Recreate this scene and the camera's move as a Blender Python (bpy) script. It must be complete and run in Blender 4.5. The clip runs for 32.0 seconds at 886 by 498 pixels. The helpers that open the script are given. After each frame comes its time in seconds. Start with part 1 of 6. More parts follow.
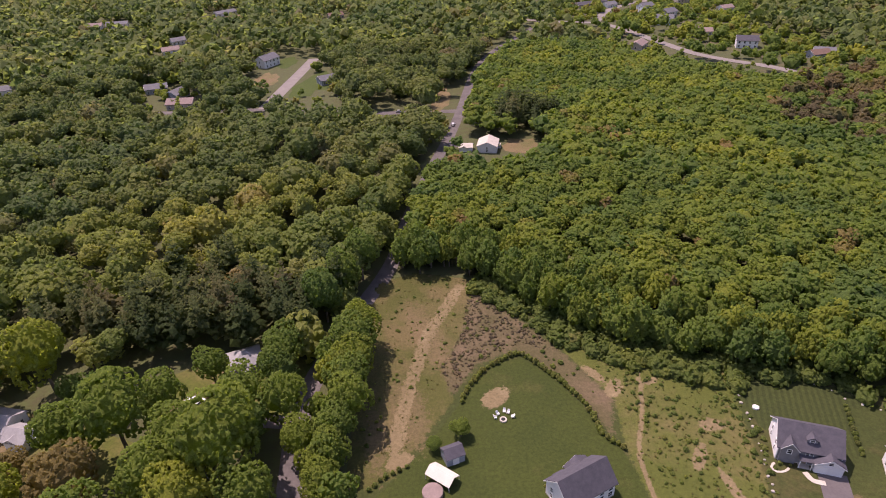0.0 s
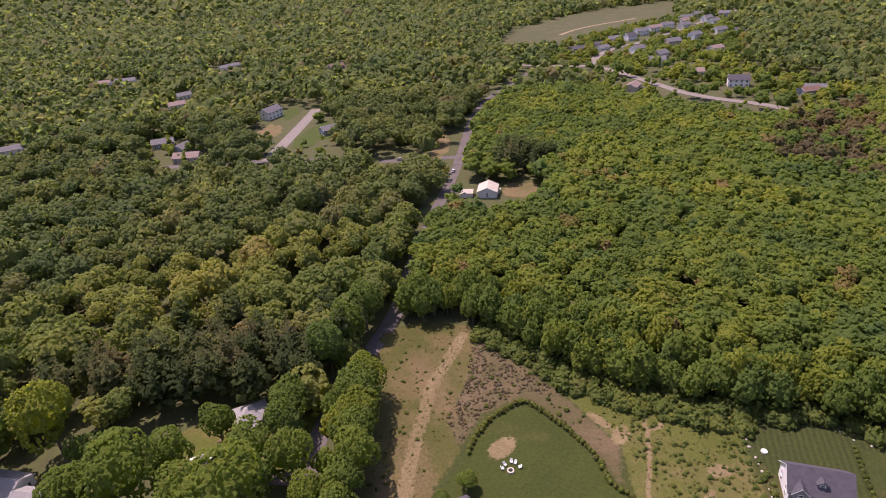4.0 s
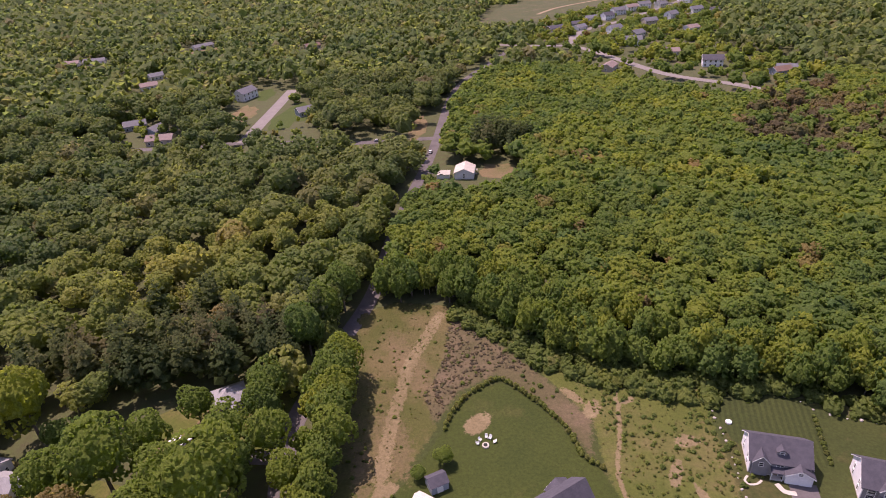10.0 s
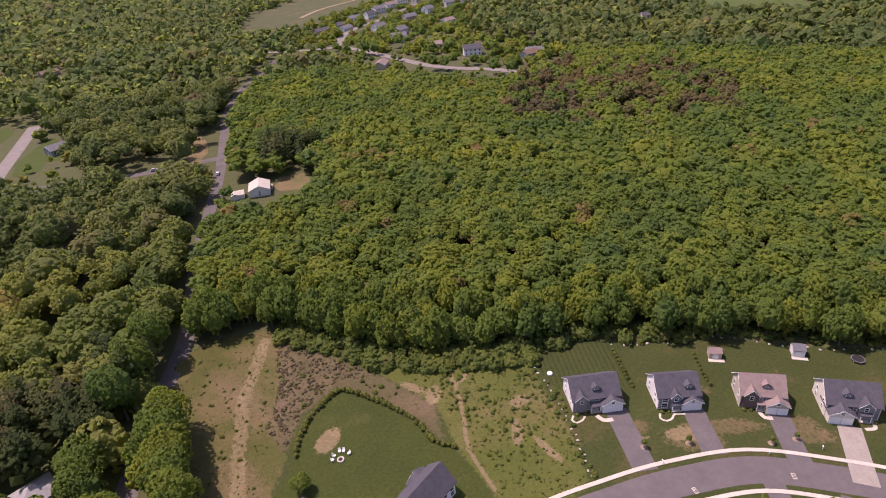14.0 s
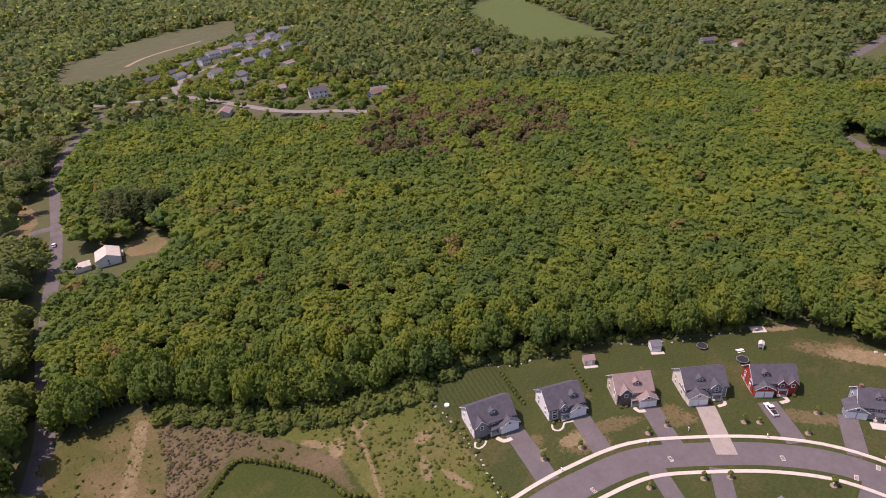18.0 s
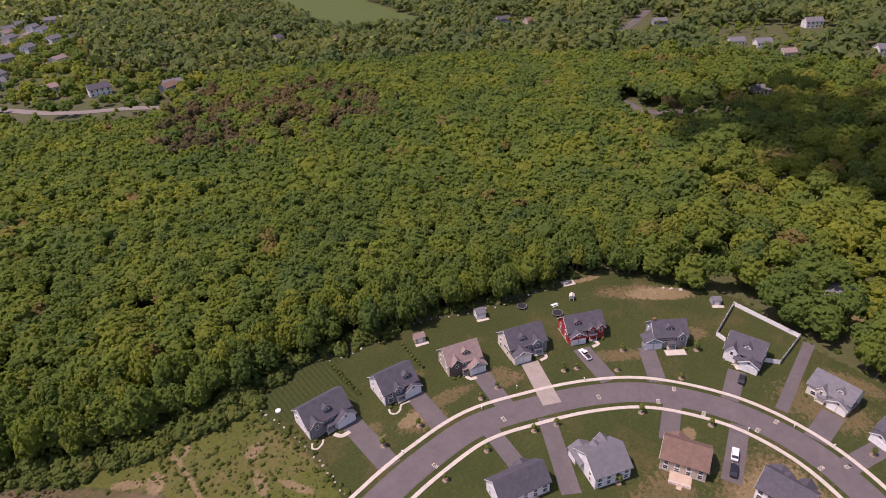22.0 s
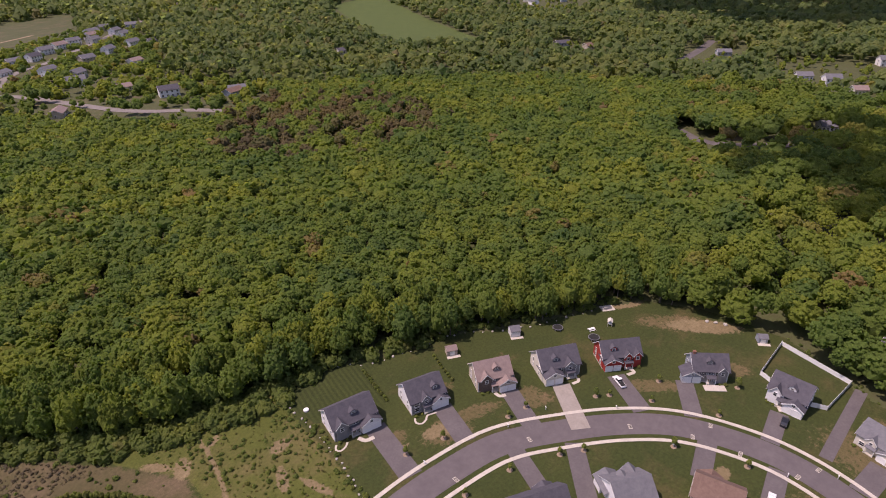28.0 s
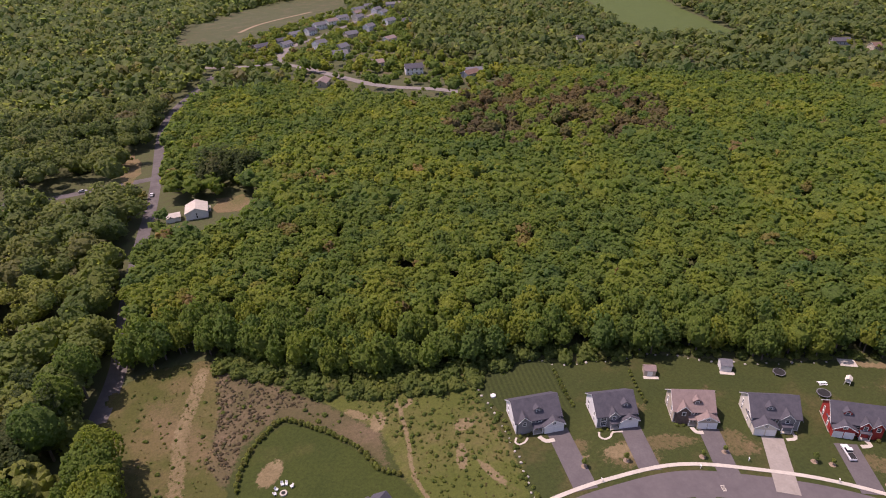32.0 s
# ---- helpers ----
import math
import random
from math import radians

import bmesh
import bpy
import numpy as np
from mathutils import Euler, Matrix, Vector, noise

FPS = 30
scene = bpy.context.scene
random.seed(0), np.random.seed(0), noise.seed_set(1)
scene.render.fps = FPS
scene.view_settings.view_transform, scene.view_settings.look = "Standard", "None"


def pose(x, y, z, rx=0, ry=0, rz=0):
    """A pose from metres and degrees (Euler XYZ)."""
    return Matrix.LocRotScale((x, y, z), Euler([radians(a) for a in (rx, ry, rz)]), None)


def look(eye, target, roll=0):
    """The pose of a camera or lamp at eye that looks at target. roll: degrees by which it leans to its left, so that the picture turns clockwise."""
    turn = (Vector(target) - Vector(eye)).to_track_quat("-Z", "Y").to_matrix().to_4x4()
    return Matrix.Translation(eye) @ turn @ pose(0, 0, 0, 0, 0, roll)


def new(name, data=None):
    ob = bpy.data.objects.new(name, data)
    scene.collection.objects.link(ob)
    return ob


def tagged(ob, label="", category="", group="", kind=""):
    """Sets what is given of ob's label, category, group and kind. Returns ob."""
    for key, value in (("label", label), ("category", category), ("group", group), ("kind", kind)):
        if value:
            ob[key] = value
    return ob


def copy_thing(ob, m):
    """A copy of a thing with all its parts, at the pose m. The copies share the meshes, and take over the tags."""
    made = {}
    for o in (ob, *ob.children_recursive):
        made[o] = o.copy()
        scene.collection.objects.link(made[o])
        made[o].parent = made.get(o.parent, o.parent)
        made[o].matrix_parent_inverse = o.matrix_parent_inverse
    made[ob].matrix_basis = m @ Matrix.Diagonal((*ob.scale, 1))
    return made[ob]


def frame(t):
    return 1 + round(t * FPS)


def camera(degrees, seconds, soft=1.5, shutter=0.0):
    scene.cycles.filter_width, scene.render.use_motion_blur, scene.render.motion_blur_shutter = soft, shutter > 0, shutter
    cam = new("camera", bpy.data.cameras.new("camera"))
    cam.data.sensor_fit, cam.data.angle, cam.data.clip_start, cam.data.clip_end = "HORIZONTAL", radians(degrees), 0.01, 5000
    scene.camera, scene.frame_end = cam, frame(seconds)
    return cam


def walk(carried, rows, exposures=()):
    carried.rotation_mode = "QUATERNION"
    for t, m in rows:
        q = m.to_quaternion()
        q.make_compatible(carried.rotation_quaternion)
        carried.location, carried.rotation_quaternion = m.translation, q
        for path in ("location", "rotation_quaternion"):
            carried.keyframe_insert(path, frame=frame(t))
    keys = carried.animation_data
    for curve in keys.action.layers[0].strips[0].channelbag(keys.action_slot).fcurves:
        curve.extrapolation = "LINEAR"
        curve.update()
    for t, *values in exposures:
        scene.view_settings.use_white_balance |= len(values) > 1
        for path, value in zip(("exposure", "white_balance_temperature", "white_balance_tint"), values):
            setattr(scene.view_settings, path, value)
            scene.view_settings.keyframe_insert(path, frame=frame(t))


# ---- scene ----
cam = camera(73.5, 32.0, soft=1.0)
PATH = [
    (0, -2.75, 0.39, 120.54, 59.311, 2.094, -2.373),
    (0.5, -3.02, 0.25, 120.88, 58.758, 5.666, -2.936),
    (1, -3.13, 0.24, 121.31, 58.821, 4.606, -3.263),
    (1.5, -3.11, 0.09, 121.89, 59.777, 6.921, -4.111),
    (2, -2.99, -0.02, 122.50, 59.731, 7.143, -4.138),
    (2.5, -2.76, -0.05, 123.13, 59.800, 6.205, -3.657),
    (3, -2.47, -0.14, 123.75, 61.264, 5.584, -3.447),
    (3.5, -2.16, -0.33, 124.23, 62.650, 4.554, -3.077),
    (5.5, -0.81, -1.57, 126.38, 63.575, 2.624, -2.624),
    (6, -0.64, -2.09, 126.06, 64.507, 2.405, -3.317),
    (6.5, -0.55, -2.04, 125.75, 62.695, 0.983, -2.917),
    (7, -0.51, -1.92, 125.55, 61.280, 2.381, -2.679),
    (7.5, -0.59, -1.93, 125.52, 61.388, 1.825, -2.483),
    (8, -0.65, -2.07, 125.48, 60.783, 1.778, -1.451),
    (8.5, -0.77, -2.14, 125.47, 60.837, 2.355, -1.679),
    (9, -0.75, -2.31, 125.45, 61.297, 2.220, -1.276),
    (9.5, -0.54, -2.40, 125.46, 61.218, 1.982, -0.956),
    (10, -0.09, -2.44, 125.63, 61.129, 3.364, -4.679),
    (10.5, 0.40, -2.27, 125.73, 61.414, 4.221, -12.480),
    (11, 0.79, -2.20, 125.90, 60.908, 4.145, -19.672),
    (11.5, 0.90, -2.06, 126.14, 59.940, 3.646, -24.986),
    (12, 0.87, -1.99, 126.37, 59.624, 2.948, -24.694),
    (12.5, 0.73, -2.05, 126.55, 60.393, 2.964, -25.270),
    (13, 0.42, -2.15, 126.58, 59.842, 3.617, -26.238),
    (13.5, -0.15, -2.33, 126.69, 60.104, 4.014, -26.152),
    (15.5, -6.62, -4.55, 136.39, 57.701, 4.466, -26.658),
    (16, -7.55, -4.98, 136.24, 64.172, 4.381, -26.994),
    (16.5, -8.35, -5.11, 136.03, 62.655, 4.787, -28.846),
    (17, -8.80, -4.08, 135.61, 63.220, 4.303, -32.361),
    (17.5, -8.60, -2.54, 135.00, 62.008, 4.535, -35.859),
    (18, -7.93, -1.40, 134.36, 61.699, 3.857, -41.316),
    (18.5, -6.91, -1.36, 133.83, 63.228, 3.539, -45.076),
    (19, -6.04, -1.66, 133.26, 62.534, 2.279, -47.936),
    (19.5, -5.40, -1.78, 132.66, 59.330, 1.335, -47.149),
    (20, -4.70, -1.65, 132.27, 59.541, 2.010, -46.889),
    (20.5, -3.91, -1.76, 131.94, 60.590, 2.207, -46.265),
    (21, -2.81, -2.21, 131.64, 61.456, 2.806, -46.219),
    (21.5, -1.34, -2.92, 131.18, 60.784, 2.831, -54.005),
    (22, -0.01, -3.30, 130.68, 59.487, 2.649, -58.543),
    (22.5, 1.00, -3.65, 130.20, 60.020, 2.286, -59.562),
    (23, 1.80, -4.41, 129.74, 60.500, 1.438, -60.139),
    (23.5, 2.37, -5.70, 129.29, 58.590, 3.007, -65.234),
    (24, 3.16, -6.52, 128.93, 58.007, 3.230, -66.562),
    (24.5, 3.57, -6.17, 128.49, 56.800, 3.201, -71.566),
    (26.5, 2.33, -6.34, 128.47, 61.715, 4.332, -69.917),
    (27, 1.96, -6.47, 128.32, 62.039, 2.698, -66.591),
    (27.5, 1.26, -6.33, 128.46, 61.645, 2.723, -59.873),
    (28, 0.25, -5.62, 128.86, 61.502, 1.106, -52.642),
    (28.5, -0.84, -4.73, 129.45, 60.804, 0.258, -44.714),
    (29, -1.17, -3.71, 129.84, 61.051, -0.371, -35.619),
    (29.5, -0.87, -3.03, 129.96, 60.709, -0.488, -29.695),
    (30, -0.61, -2.74, 130.11, 59.804, 0.310, -29.480),
    (30.5, -0.48, -2.67, 130.40, 59.371, 1.479, -29.452),
    (31, -0.43, -2.67, 130.88, 59.350, 1.597, -30.243),
    (31.5, -0.39, -2.66, 131.53, 59.717, 1.671, -30.270),
    (32, -0.33, -2.69, 132.24, 60.719, 2.299, -31.178),
]
walk(cam, [(t, pose(*row)) for t, *row in PATH], [(0, 0.3, 7050, 40), (6, 0.3, 7000, 43), (9.5, 0.33, 6950, 46), (13, 0.24, 7000, 43), (17, 0.17, 7000, 38), (20, 0.1, 7000, 41), (24, -0.1, 7000, 38), (27, -0.11, 7000, 38), (29.5, -0.05, 7000, 38), (32, 0.04, 7000, 38)])

# ---- light ----
SUN_AZ, SUN_EL = radians(133.0), radians(64.0)     # from +x towards +y
world = bpy.data.worlds.new("sky")
scene.world = world
world.use_nodes = True
wn = world.node_tree.nodes
sky = wn.new("ShaderNodeTexSky")
sky.sky_type, sky.sun_disc = "NISHITA", False
sky.sun_elevation, sky.sun_rotation = SUN_EL, radians(90.0) - SUN_AZ
sky.air_density, sky.dust_density, sky.altitude = 1.0, 1.6, 150.0
wn["Background"].inputs["Strength"].default_value = 0.15
world.node_tree.links.new(sky.outputs[0], wn["Background"].inputs["Color"])
sun_way = Vector((math.cos(SUN_AZ) * math.cos(SUN_EL), math.sin(SUN_AZ) * math.cos(SUN_EL), math.sin(SUN_EL)))
sun = new("sun", bpy.data.lights.new("sun", "SUN"))
sun.data.energy, sun.data.angle, sun.data.color = 4.2, radians(0.6), (1.0, 0.95, 0.87)
sun.matrix_world = look(sun_way * 900, (0, 0, 0))
scene.view_settings.exposure = 0.0


# ---- materials ----
def material(name, rough=0.9, metal=0.0):
    m = bpy.data.materials.new(name)
    m.use_nodes = True
    b = m.node_tree.nodes["Principled BSDF"]
    b.inputs["Roughness"].default_value, b.inputs["Metallic"].default_value = rough, metal
    b.inputs["Specular IOR Level"].default_value = 0.25
    return m, m.node_tree.nodes, m.node_tree.links, b


def rgb(c):
    return (*c, 1.0)


def noise_node(n, l, scale, detail=4.0, rough=0.6, where="Object", vec=None):
    t = n.new("ShaderNodeTexNoise")
    t.inputs["Scale"].default_value, t.inputs["Detail"].default_value, t.inputs["Roughness"].default_value = scale, detail, rough
    if vec is None:
        g = n.new("ShaderNodeNewGeometry") if where == "World" else n.new("ShaderNodeTexCoord")
        vec = g.outputs["Position"] if where == "World" else g.outputs["Object"]
    l.new(vec, t.inputs["Vector"])
    return t.outputs["Fac"]


def ramp(n, l, fac, stops):
    r = n.new("ShaderNodeValToRGB")
    e = r.color_ramp.elements
    while len(e) < len(stops):
        e.new(0.5)
    for k, (p, c) in zip(e, stops):
        k.position, k.color = p, rgb(c)
    l.new(fac, r.inputs["Fac"])
    return r.outputs["Color"]


def mix(n, l, fac, a, b, mode="MIX"):
    x = n.new("ShaderNodeMix")
    x.data_type, x.blend_type = "RGBA", mode
    for s, v in ((x.inputs[0], fac), (x.inputs[6], a), (x.inputs[7], b)):
        if isinstance(v, (int, float)):
            s.default_value = v
        elif isinstance(v, tuple):
            s.default_value = rgb(v)
        else:
            l.new(v, s)
    return x.outputs[2]


def bump(n, l, b, fac, strength, dist):
    u = n.new("ShaderNodeBump")
    u.inputs["Strength"].default_value, u.inputs["Distance"].default_value = strength, dist
    l.new(fac, u.inputs["Height"])
    l.new(u.outputs[0], b.inputs["Normal"])


def plain(name, a, b_, scale=1.5, rough=0.85, metal=0.0, where="Object", fine=14.0, relief=0.0):
    """A two-tone surface: broad stains between a and b_, with a fine grain on top."""
    m, n, l, b = material(name, rough, metal)
    broad = ramp(n, l, noise_node(n, l, scale, 5, 0.65, where), ((0.3, a), (0.72, b_)))
    fine_f = noise_node(n, l, fine, 3, 0.6, where)
    grain = ramp(n, l, fine_f, ((0.25, (0.88, 0.88, 0.88)), (0.8, (1.1, 1.1, 1.1))))
    l.new(mix(n, l, 1.0, broad, grain, "MULTIPLY"), b.inputs["Base Color"])
    if relief:
        bump(n, l, b, fine_f, 0.6, relief)
    return m


def foliage(name, cols, rough=0.75):
    """Leaves: a tone for each tree (the mesh's own tint), broad stands of a tone, and fine leaf to leaf variation."""
    m, n, l, b = material(name, rough)
    at = n.new("ShaderNodeAttribute")
    at.attribute_name = "tint"
    tree = ramp(n, l, at.outputs["Fac"], tuple((p, c) for p, c in zip((0.0, 0.3, 0.55, 0.8, 1.0), cols)))
    stand = ramp(n, l, noise_node(n, l, 0.012, 3, 0.6, "World"), ((0.35, (0.82, 0.90, 0.92)), (0.65, (1.10, 1.06, 0.96))))
    leaf = ramp(n, l, noise_node(n, l, 1.5, 5, 0.82, "World"), ((0.33, (0.64, 0.67, 0.67)), (0.5, (0.98, 0.98, 0.97)), (0.67, (1.34, 1.32, 1.26))))
    c = mix(n, l, 1.0, mix(n, l, 1.0, tree, stand, "MULTIPLY"), leaf, "MULTIPLY")
    l.new(c, b.inputs["Base Color"])
    b.inputs["Specular IOR Level"].default_value = 0.2
    bump(n, l, b, noise_node(n, l, 1.3, 5, 0.75, "World"), 0.7, 0.45)
    # leaves lie along the crown's rounded outside
    out, turned = n.new("ShaderNodeAttribute"), n.new("ShaderNodeVectorTransform")
    out.attribute_name, turned.vector_type, turned.convert_from, turned.convert_to = "dome", "NORMAL", "OBJECT", "WORLD"
    face, some, total = n.new("ShaderNodeNewGeometry"), n.new("ShaderNodeVectorMath"), n.new("ShaderNodeVectorMath")
    some.operation, some.inputs[1].default_value, total.operation = "MULTIPLY", (0.75, 0.75, 0.75), "ADD"
    l.new(out.outputs["Vector"], turned.inputs[0]), l.new(face.outputs["Normal"], some.inputs[0])
    l.new(turned.outputs[0], total.inputs[0]), l.new(some.outputs[0], total.inputs[1])
    unit = n.new("ShaderNodeVectorMath")
    unit.operation = "NORMALIZE"
    l.new(total.outputs[0], unit.inputs[0]), l.new(unit.outputs[0], n["Bump"].inputs["Normal"])
    glow = n.new("ShaderNodeBsdfTranslucent")
    l.new(mix(n, l, 1.0, c, (1.5, 1.5, 0.9), "MULTIPLY"), glow.inputs["Color"])
    both = n.new("ShaderNodeMixShader")
    both.inputs[0].default_value = 0.58
    l.new(b.outputs[0], both.inputs[1]), l.new(glow.outputs[0], both.inputs[2])
    l.new(both.outputs[0], n["Material Output"].inputs["Surface"])
    return m


M_LEAF = foliage("broad leaves", ((0.106, 0.174, 0.055), (0.150, 0.214, 0.052), (0.192, 0.245, 0.048), (0.256, 0.283, 0.050), (0.262, 0.192, 0.092)))
# greyer and bluer than M_LEAF: distance haze mixed into the leaf colour
M_HAZY = foliage("leaves with haze tint", ((0.106, 0.156, 0.070), (0.138, 0.186, 0.073), (0.166, 0.208, 0.076), (0.200, 0.230, 0.080), (0.215, 0.195, 0.105)))
M_OLIVE = foliage("olive spring leaves", ((0.150, 0.198, 0.064), (0.196, 0.236, 0.070), (0.240, 0.270, 0.076), (0.300, 0.305, 0.095), (0.300, 0.245, 0.125)))
M_PINE = foliage("pine needles", ((0.062, 0.094, 0.040), (0.082, 0.116, 0.046), (0.106, 0.138, 0.052), (0.15, 0.165, 0.072), (0.17, 0.15, 0.08)))
M_BUD = foliage("reddish spring buds", ((0.160, 0.125, 0.070), (0.180, 0.140, 0.078), (0.188, 0.158, 0.078), (0.180, 0.190, 0.066), (0.225, 0.240, 0.070)))
M_SHRUB = foliage("shrub leaves", ((0.120, 0.165, 0.046), (0.152, 0.198, 0.054), (0.180, 0.222, 0.060), (0.205, 0.235, 0.062), (0.210, 0.205, 0.075)))
M_TUFT = foliage("grass tufts", ((0.10, 0.11, 0.03), (0.13, 0.13, 0.04), (0.17, 0.15, 0.06), (0.20, 0.165, 0.08), (0.22, 0.18, 0.09)))
M_DEAD = foliage("dead brush", ((0.150, 0.120, 0.082), (0.180, 0.146, 0.100), (0.205, 0.168, 0.115), (0.16, 0.165, 0.07), (0.25, 0.21, 0.15)))
M_BARK = plain("bark", (0.10, 0.08, 0.06), (0.19, 0.16, 0.13), 3.0)
M_ASPHALT = plain("dark asphalt", (0.114, 0.099, 0.101), (0.143, 0.125, 0.125), 0.15, where="World", fine=0.5)
M_OLDROAD = plain("weathered road asphalt", (0.095, 0.084, 0.083), (0.155, 0.138, 0.130), 0.12, where="World", fine=0.9)
M_CDRIVE = plain("worn concrete", (0.27, 0.24, 0.205), (0.34, 0.305, 0.265), 0.3, where="World", fine=1.5)
M_PALEROAD = plain("pale worn asphalt", (0.185, 0.165, 0.15), (0.24, 0.215, 0.195), 0.15, where="World", fine=0.9)
M_DRIVE = plain("driveway asphalt", (0.108, 0.095, 0.096), (0.142, 0.126, 0.125), 0.2, where="World", fine=1.5)
M_CONCRETE = plain("pale concrete", (0.46, 0.42, 0.355), (0.57, 0.52, 0.445), 0.5, where="World", fine=3)
M_SAND = plain("bare sandy soil", (0.24, 0.17, 0.10), (0.36, 0.27, 0.17), 0.25, where="World", fine=1.7)
M_ROOF = plain("slate grey shingles", (0.070, 0.068, 0.082), (0.105, 0.10, 0.115), 0.8, fine=5)
M_ROOF2 = plain("mid grey shingles", (0.13, 0.13, 0.145), (0.18, 0.18, 0.19), 0.8, fine=5)
M_ROOFL = plain("pale grey shingles", (0.27, 0.265, 0.27), (0.35, 0.345, 0.345), 0.8, fine=5)
M_ROOFB = plain("brown shingles", (0.15, 0.095, 0.075), (0.21, 0.14, 0.11), 0.8, fine=5)
M_ROOFP = plain("pinkish tan shingles", (0.22, 0.165, 0.15), (0.29, 0.22, 0.20), 0.8, fine=5)
M_WHITE = plain("white siding", (0.72, 0.72, 0.72), (0.82, 0.81, 0.80), 0.4, 0.6, fine=6)
M_CREAM = plain("cream siding", (0.60, 0.56, 0.48), (0.70, 0.66, 0.57), 0.4, 0.6, fine=6)
M_GREY = plain("blue grey siding", (0.26, 0.29, 0.33), (0.34, 0.37, 0.41), 0.4, 0.6, fine=6)
M_TAN = plain("tan siding", (0.42, 0.36, 0.29), (0.52, 0.45, 0.36), 0.4, 0.6, fine=6)
M_RED = plain("barn red siding", (0.30, 0.035, 0.03), (0.40, 0.055, 0.045), 0.4, 0.6, fine=6)
M_TRIM = plain("white trim paint", (0.76, 0.76, 0.74), (0.84, 0.84, 0.82), 1.0, 0.5)
M_BRICK = plain("red brick", (0.22, 0.10, 0.07), (0.32, 0.16, 0.11), 2.0)
M_PATIO = plain("tan paving", (0.42, 0.32, 0.24), (0.55, 0.44, 0.34), 0.6, fine=4)
M_WOOD = plain("weathered wood", (0.22, 0.16, 0.11), (0.33, 0.25, 0.18), 1.0, fine=8)
M_DARK = plain("dark rubber", (0.02, 0.02, 0.02), (0.035, 0.035, 0.035), 1.0)
M_GLASS, _n, _l, _b = material("window glass", 0.08)
_b.inputs["Base Color"].default_value = (0.03, 0.035, 0.045, 1)
_b.inputs["Specular IOR Level"].default_value = 0.6
# grey for fronts turned from the sun: their shade is in the colour
M_FACE = plain("shaded grey siding", (0.20, 0.195, 0.20), (0.27, 0.26, 0.265), 0.6, 0.7, fine=6)
# the tan house's brown stone, darkened as well for its shaded front
M_FACEB = plain("brown stone veneer in shade", (0.12, 0.085, 0.07), (0.19, 0.14, 0.12), 1.5, 0.9, fine=5)


# ---- building helpers ----
def link_mesh(name, verts, faces, mat, parent=None, smooth=False, tint=None, dome=None):
    me = bpy.data.meshes.new(name)
    verts = np.asarray(verts, np.float32)
    faces = np.asarray(faces, np.int32)
    me.vertices.add(len(verts))
    me.vertices.foreach_set("co", verts.ravel())
    k = faces.shape[1]
    me.loops.add(faces.size)
    me.loops.foreach_set("vertex_index", faces.ravel())
    me.polygons.add(len(faces))
    me.polygons.foreach_set("loop_start", np.arange(0, faces.size, k, dtype=np.int32))
    me.polygons.foreach_set("use_smooth", np.full(len(faces), smooth))
    if tint is not None:
        me.attributes.new("tint", "FLOAT", "POINT").data.foreach_set("value", np.asarray(tint, np.float32))
    if dome is not None:
        me.attributes.new("dome", "FLOAT_VECTOR", "POINT").data.foreach_set("vector", np.asarray(dome, np.float32).ravel())
    me.update(calc_edges=True)
    me.materials.append(mat)
    ob = new(name, me)
    if parent is not None:
        ob.parent = parent
    return ob


def part(name, bm, mat, parent=None, label=""):
    """Links a bmesh as one mesh object, under a thing or a part where one is given."""
    me = bpy.data.meshes.new(name)
    bmesh.ops.recalc_face_normals(bm, faces=bm.faces)
    bm.to_mesh(me)
    bm.free()
    me.materials.append(mat)
    ob = new(name, me)
    if parent is not None:
        ob.parent = parent
    return tagged(ob, label) if label else ob


def thing(name, m, label, category, group=""):
    ob = new(name)
    ob.matrix_world = m
    return tagged(ob, label, category, group)


def box(x0, x1, y0, y1, z0, z1, bm=None):
    bm = bm or bmesh.new()
    v = [bm.verts.new(p) for p in ((x0, y0, z0), (x1, y0, z0), (x1, y1, z0), (x0, y1, z0), (x0, y0, z1), (x1, y0, z1), (x1, y1, z1), (x0, y1, z1))]
    for f in ((3, 2, 1, 0), (4, 5, 6, 7), (0, 1, 5, 4), (1, 2, 6, 5), (2, 3, 7, 6), (3, 0, 4, 7)):
        bm.faces.new([v[i] for i in f])
    return bm


def prism(profile, a, b, axis="x", bm=None):
    """A closed outline of (along, z) pulled from a to b along the axis."""
    bm = bm or bmesh.new()
    put = (lambda s, p: (s, p[0], p[1])) if axis == "x" else (lambda s, p: (p[0], s, p[1]))
    lo, hi = [bm.verts.new(put(a, p)) for p in profile], [bm.verts.new(put(b, p)) for p in profile]
    bm.faces.new(lo), bm.faces.new(hi[::-1])
    for i in range(len(profile)):
        j = (i + 1) % len(profile)
        bm.faces.new((lo[i], hi[i], hi[j], lo[j]))
    return bm


def tube(points, radii, sides=6, bm=None):
    bm = bm or bmesh.new()
    rings = []
    for (x, y, z), r in zip(points, radii):
        rings.append([bm.verts.new((x + r * math.cos(2 * math.pi * k / sides), y + r * math.sin(2 * math.pi * k / sides), z)) for k in range(sides)])
    for p, q in zip(rings, rings[1:]):
        for k in range(sides):
            bm.faces.new((p[k], p[(k + 1) % sides], q[(k + 1) % sides], q[k]))
    bm.faces.new(rings[-1]), bm.faces.new(rings[0][::-1])
    return bm


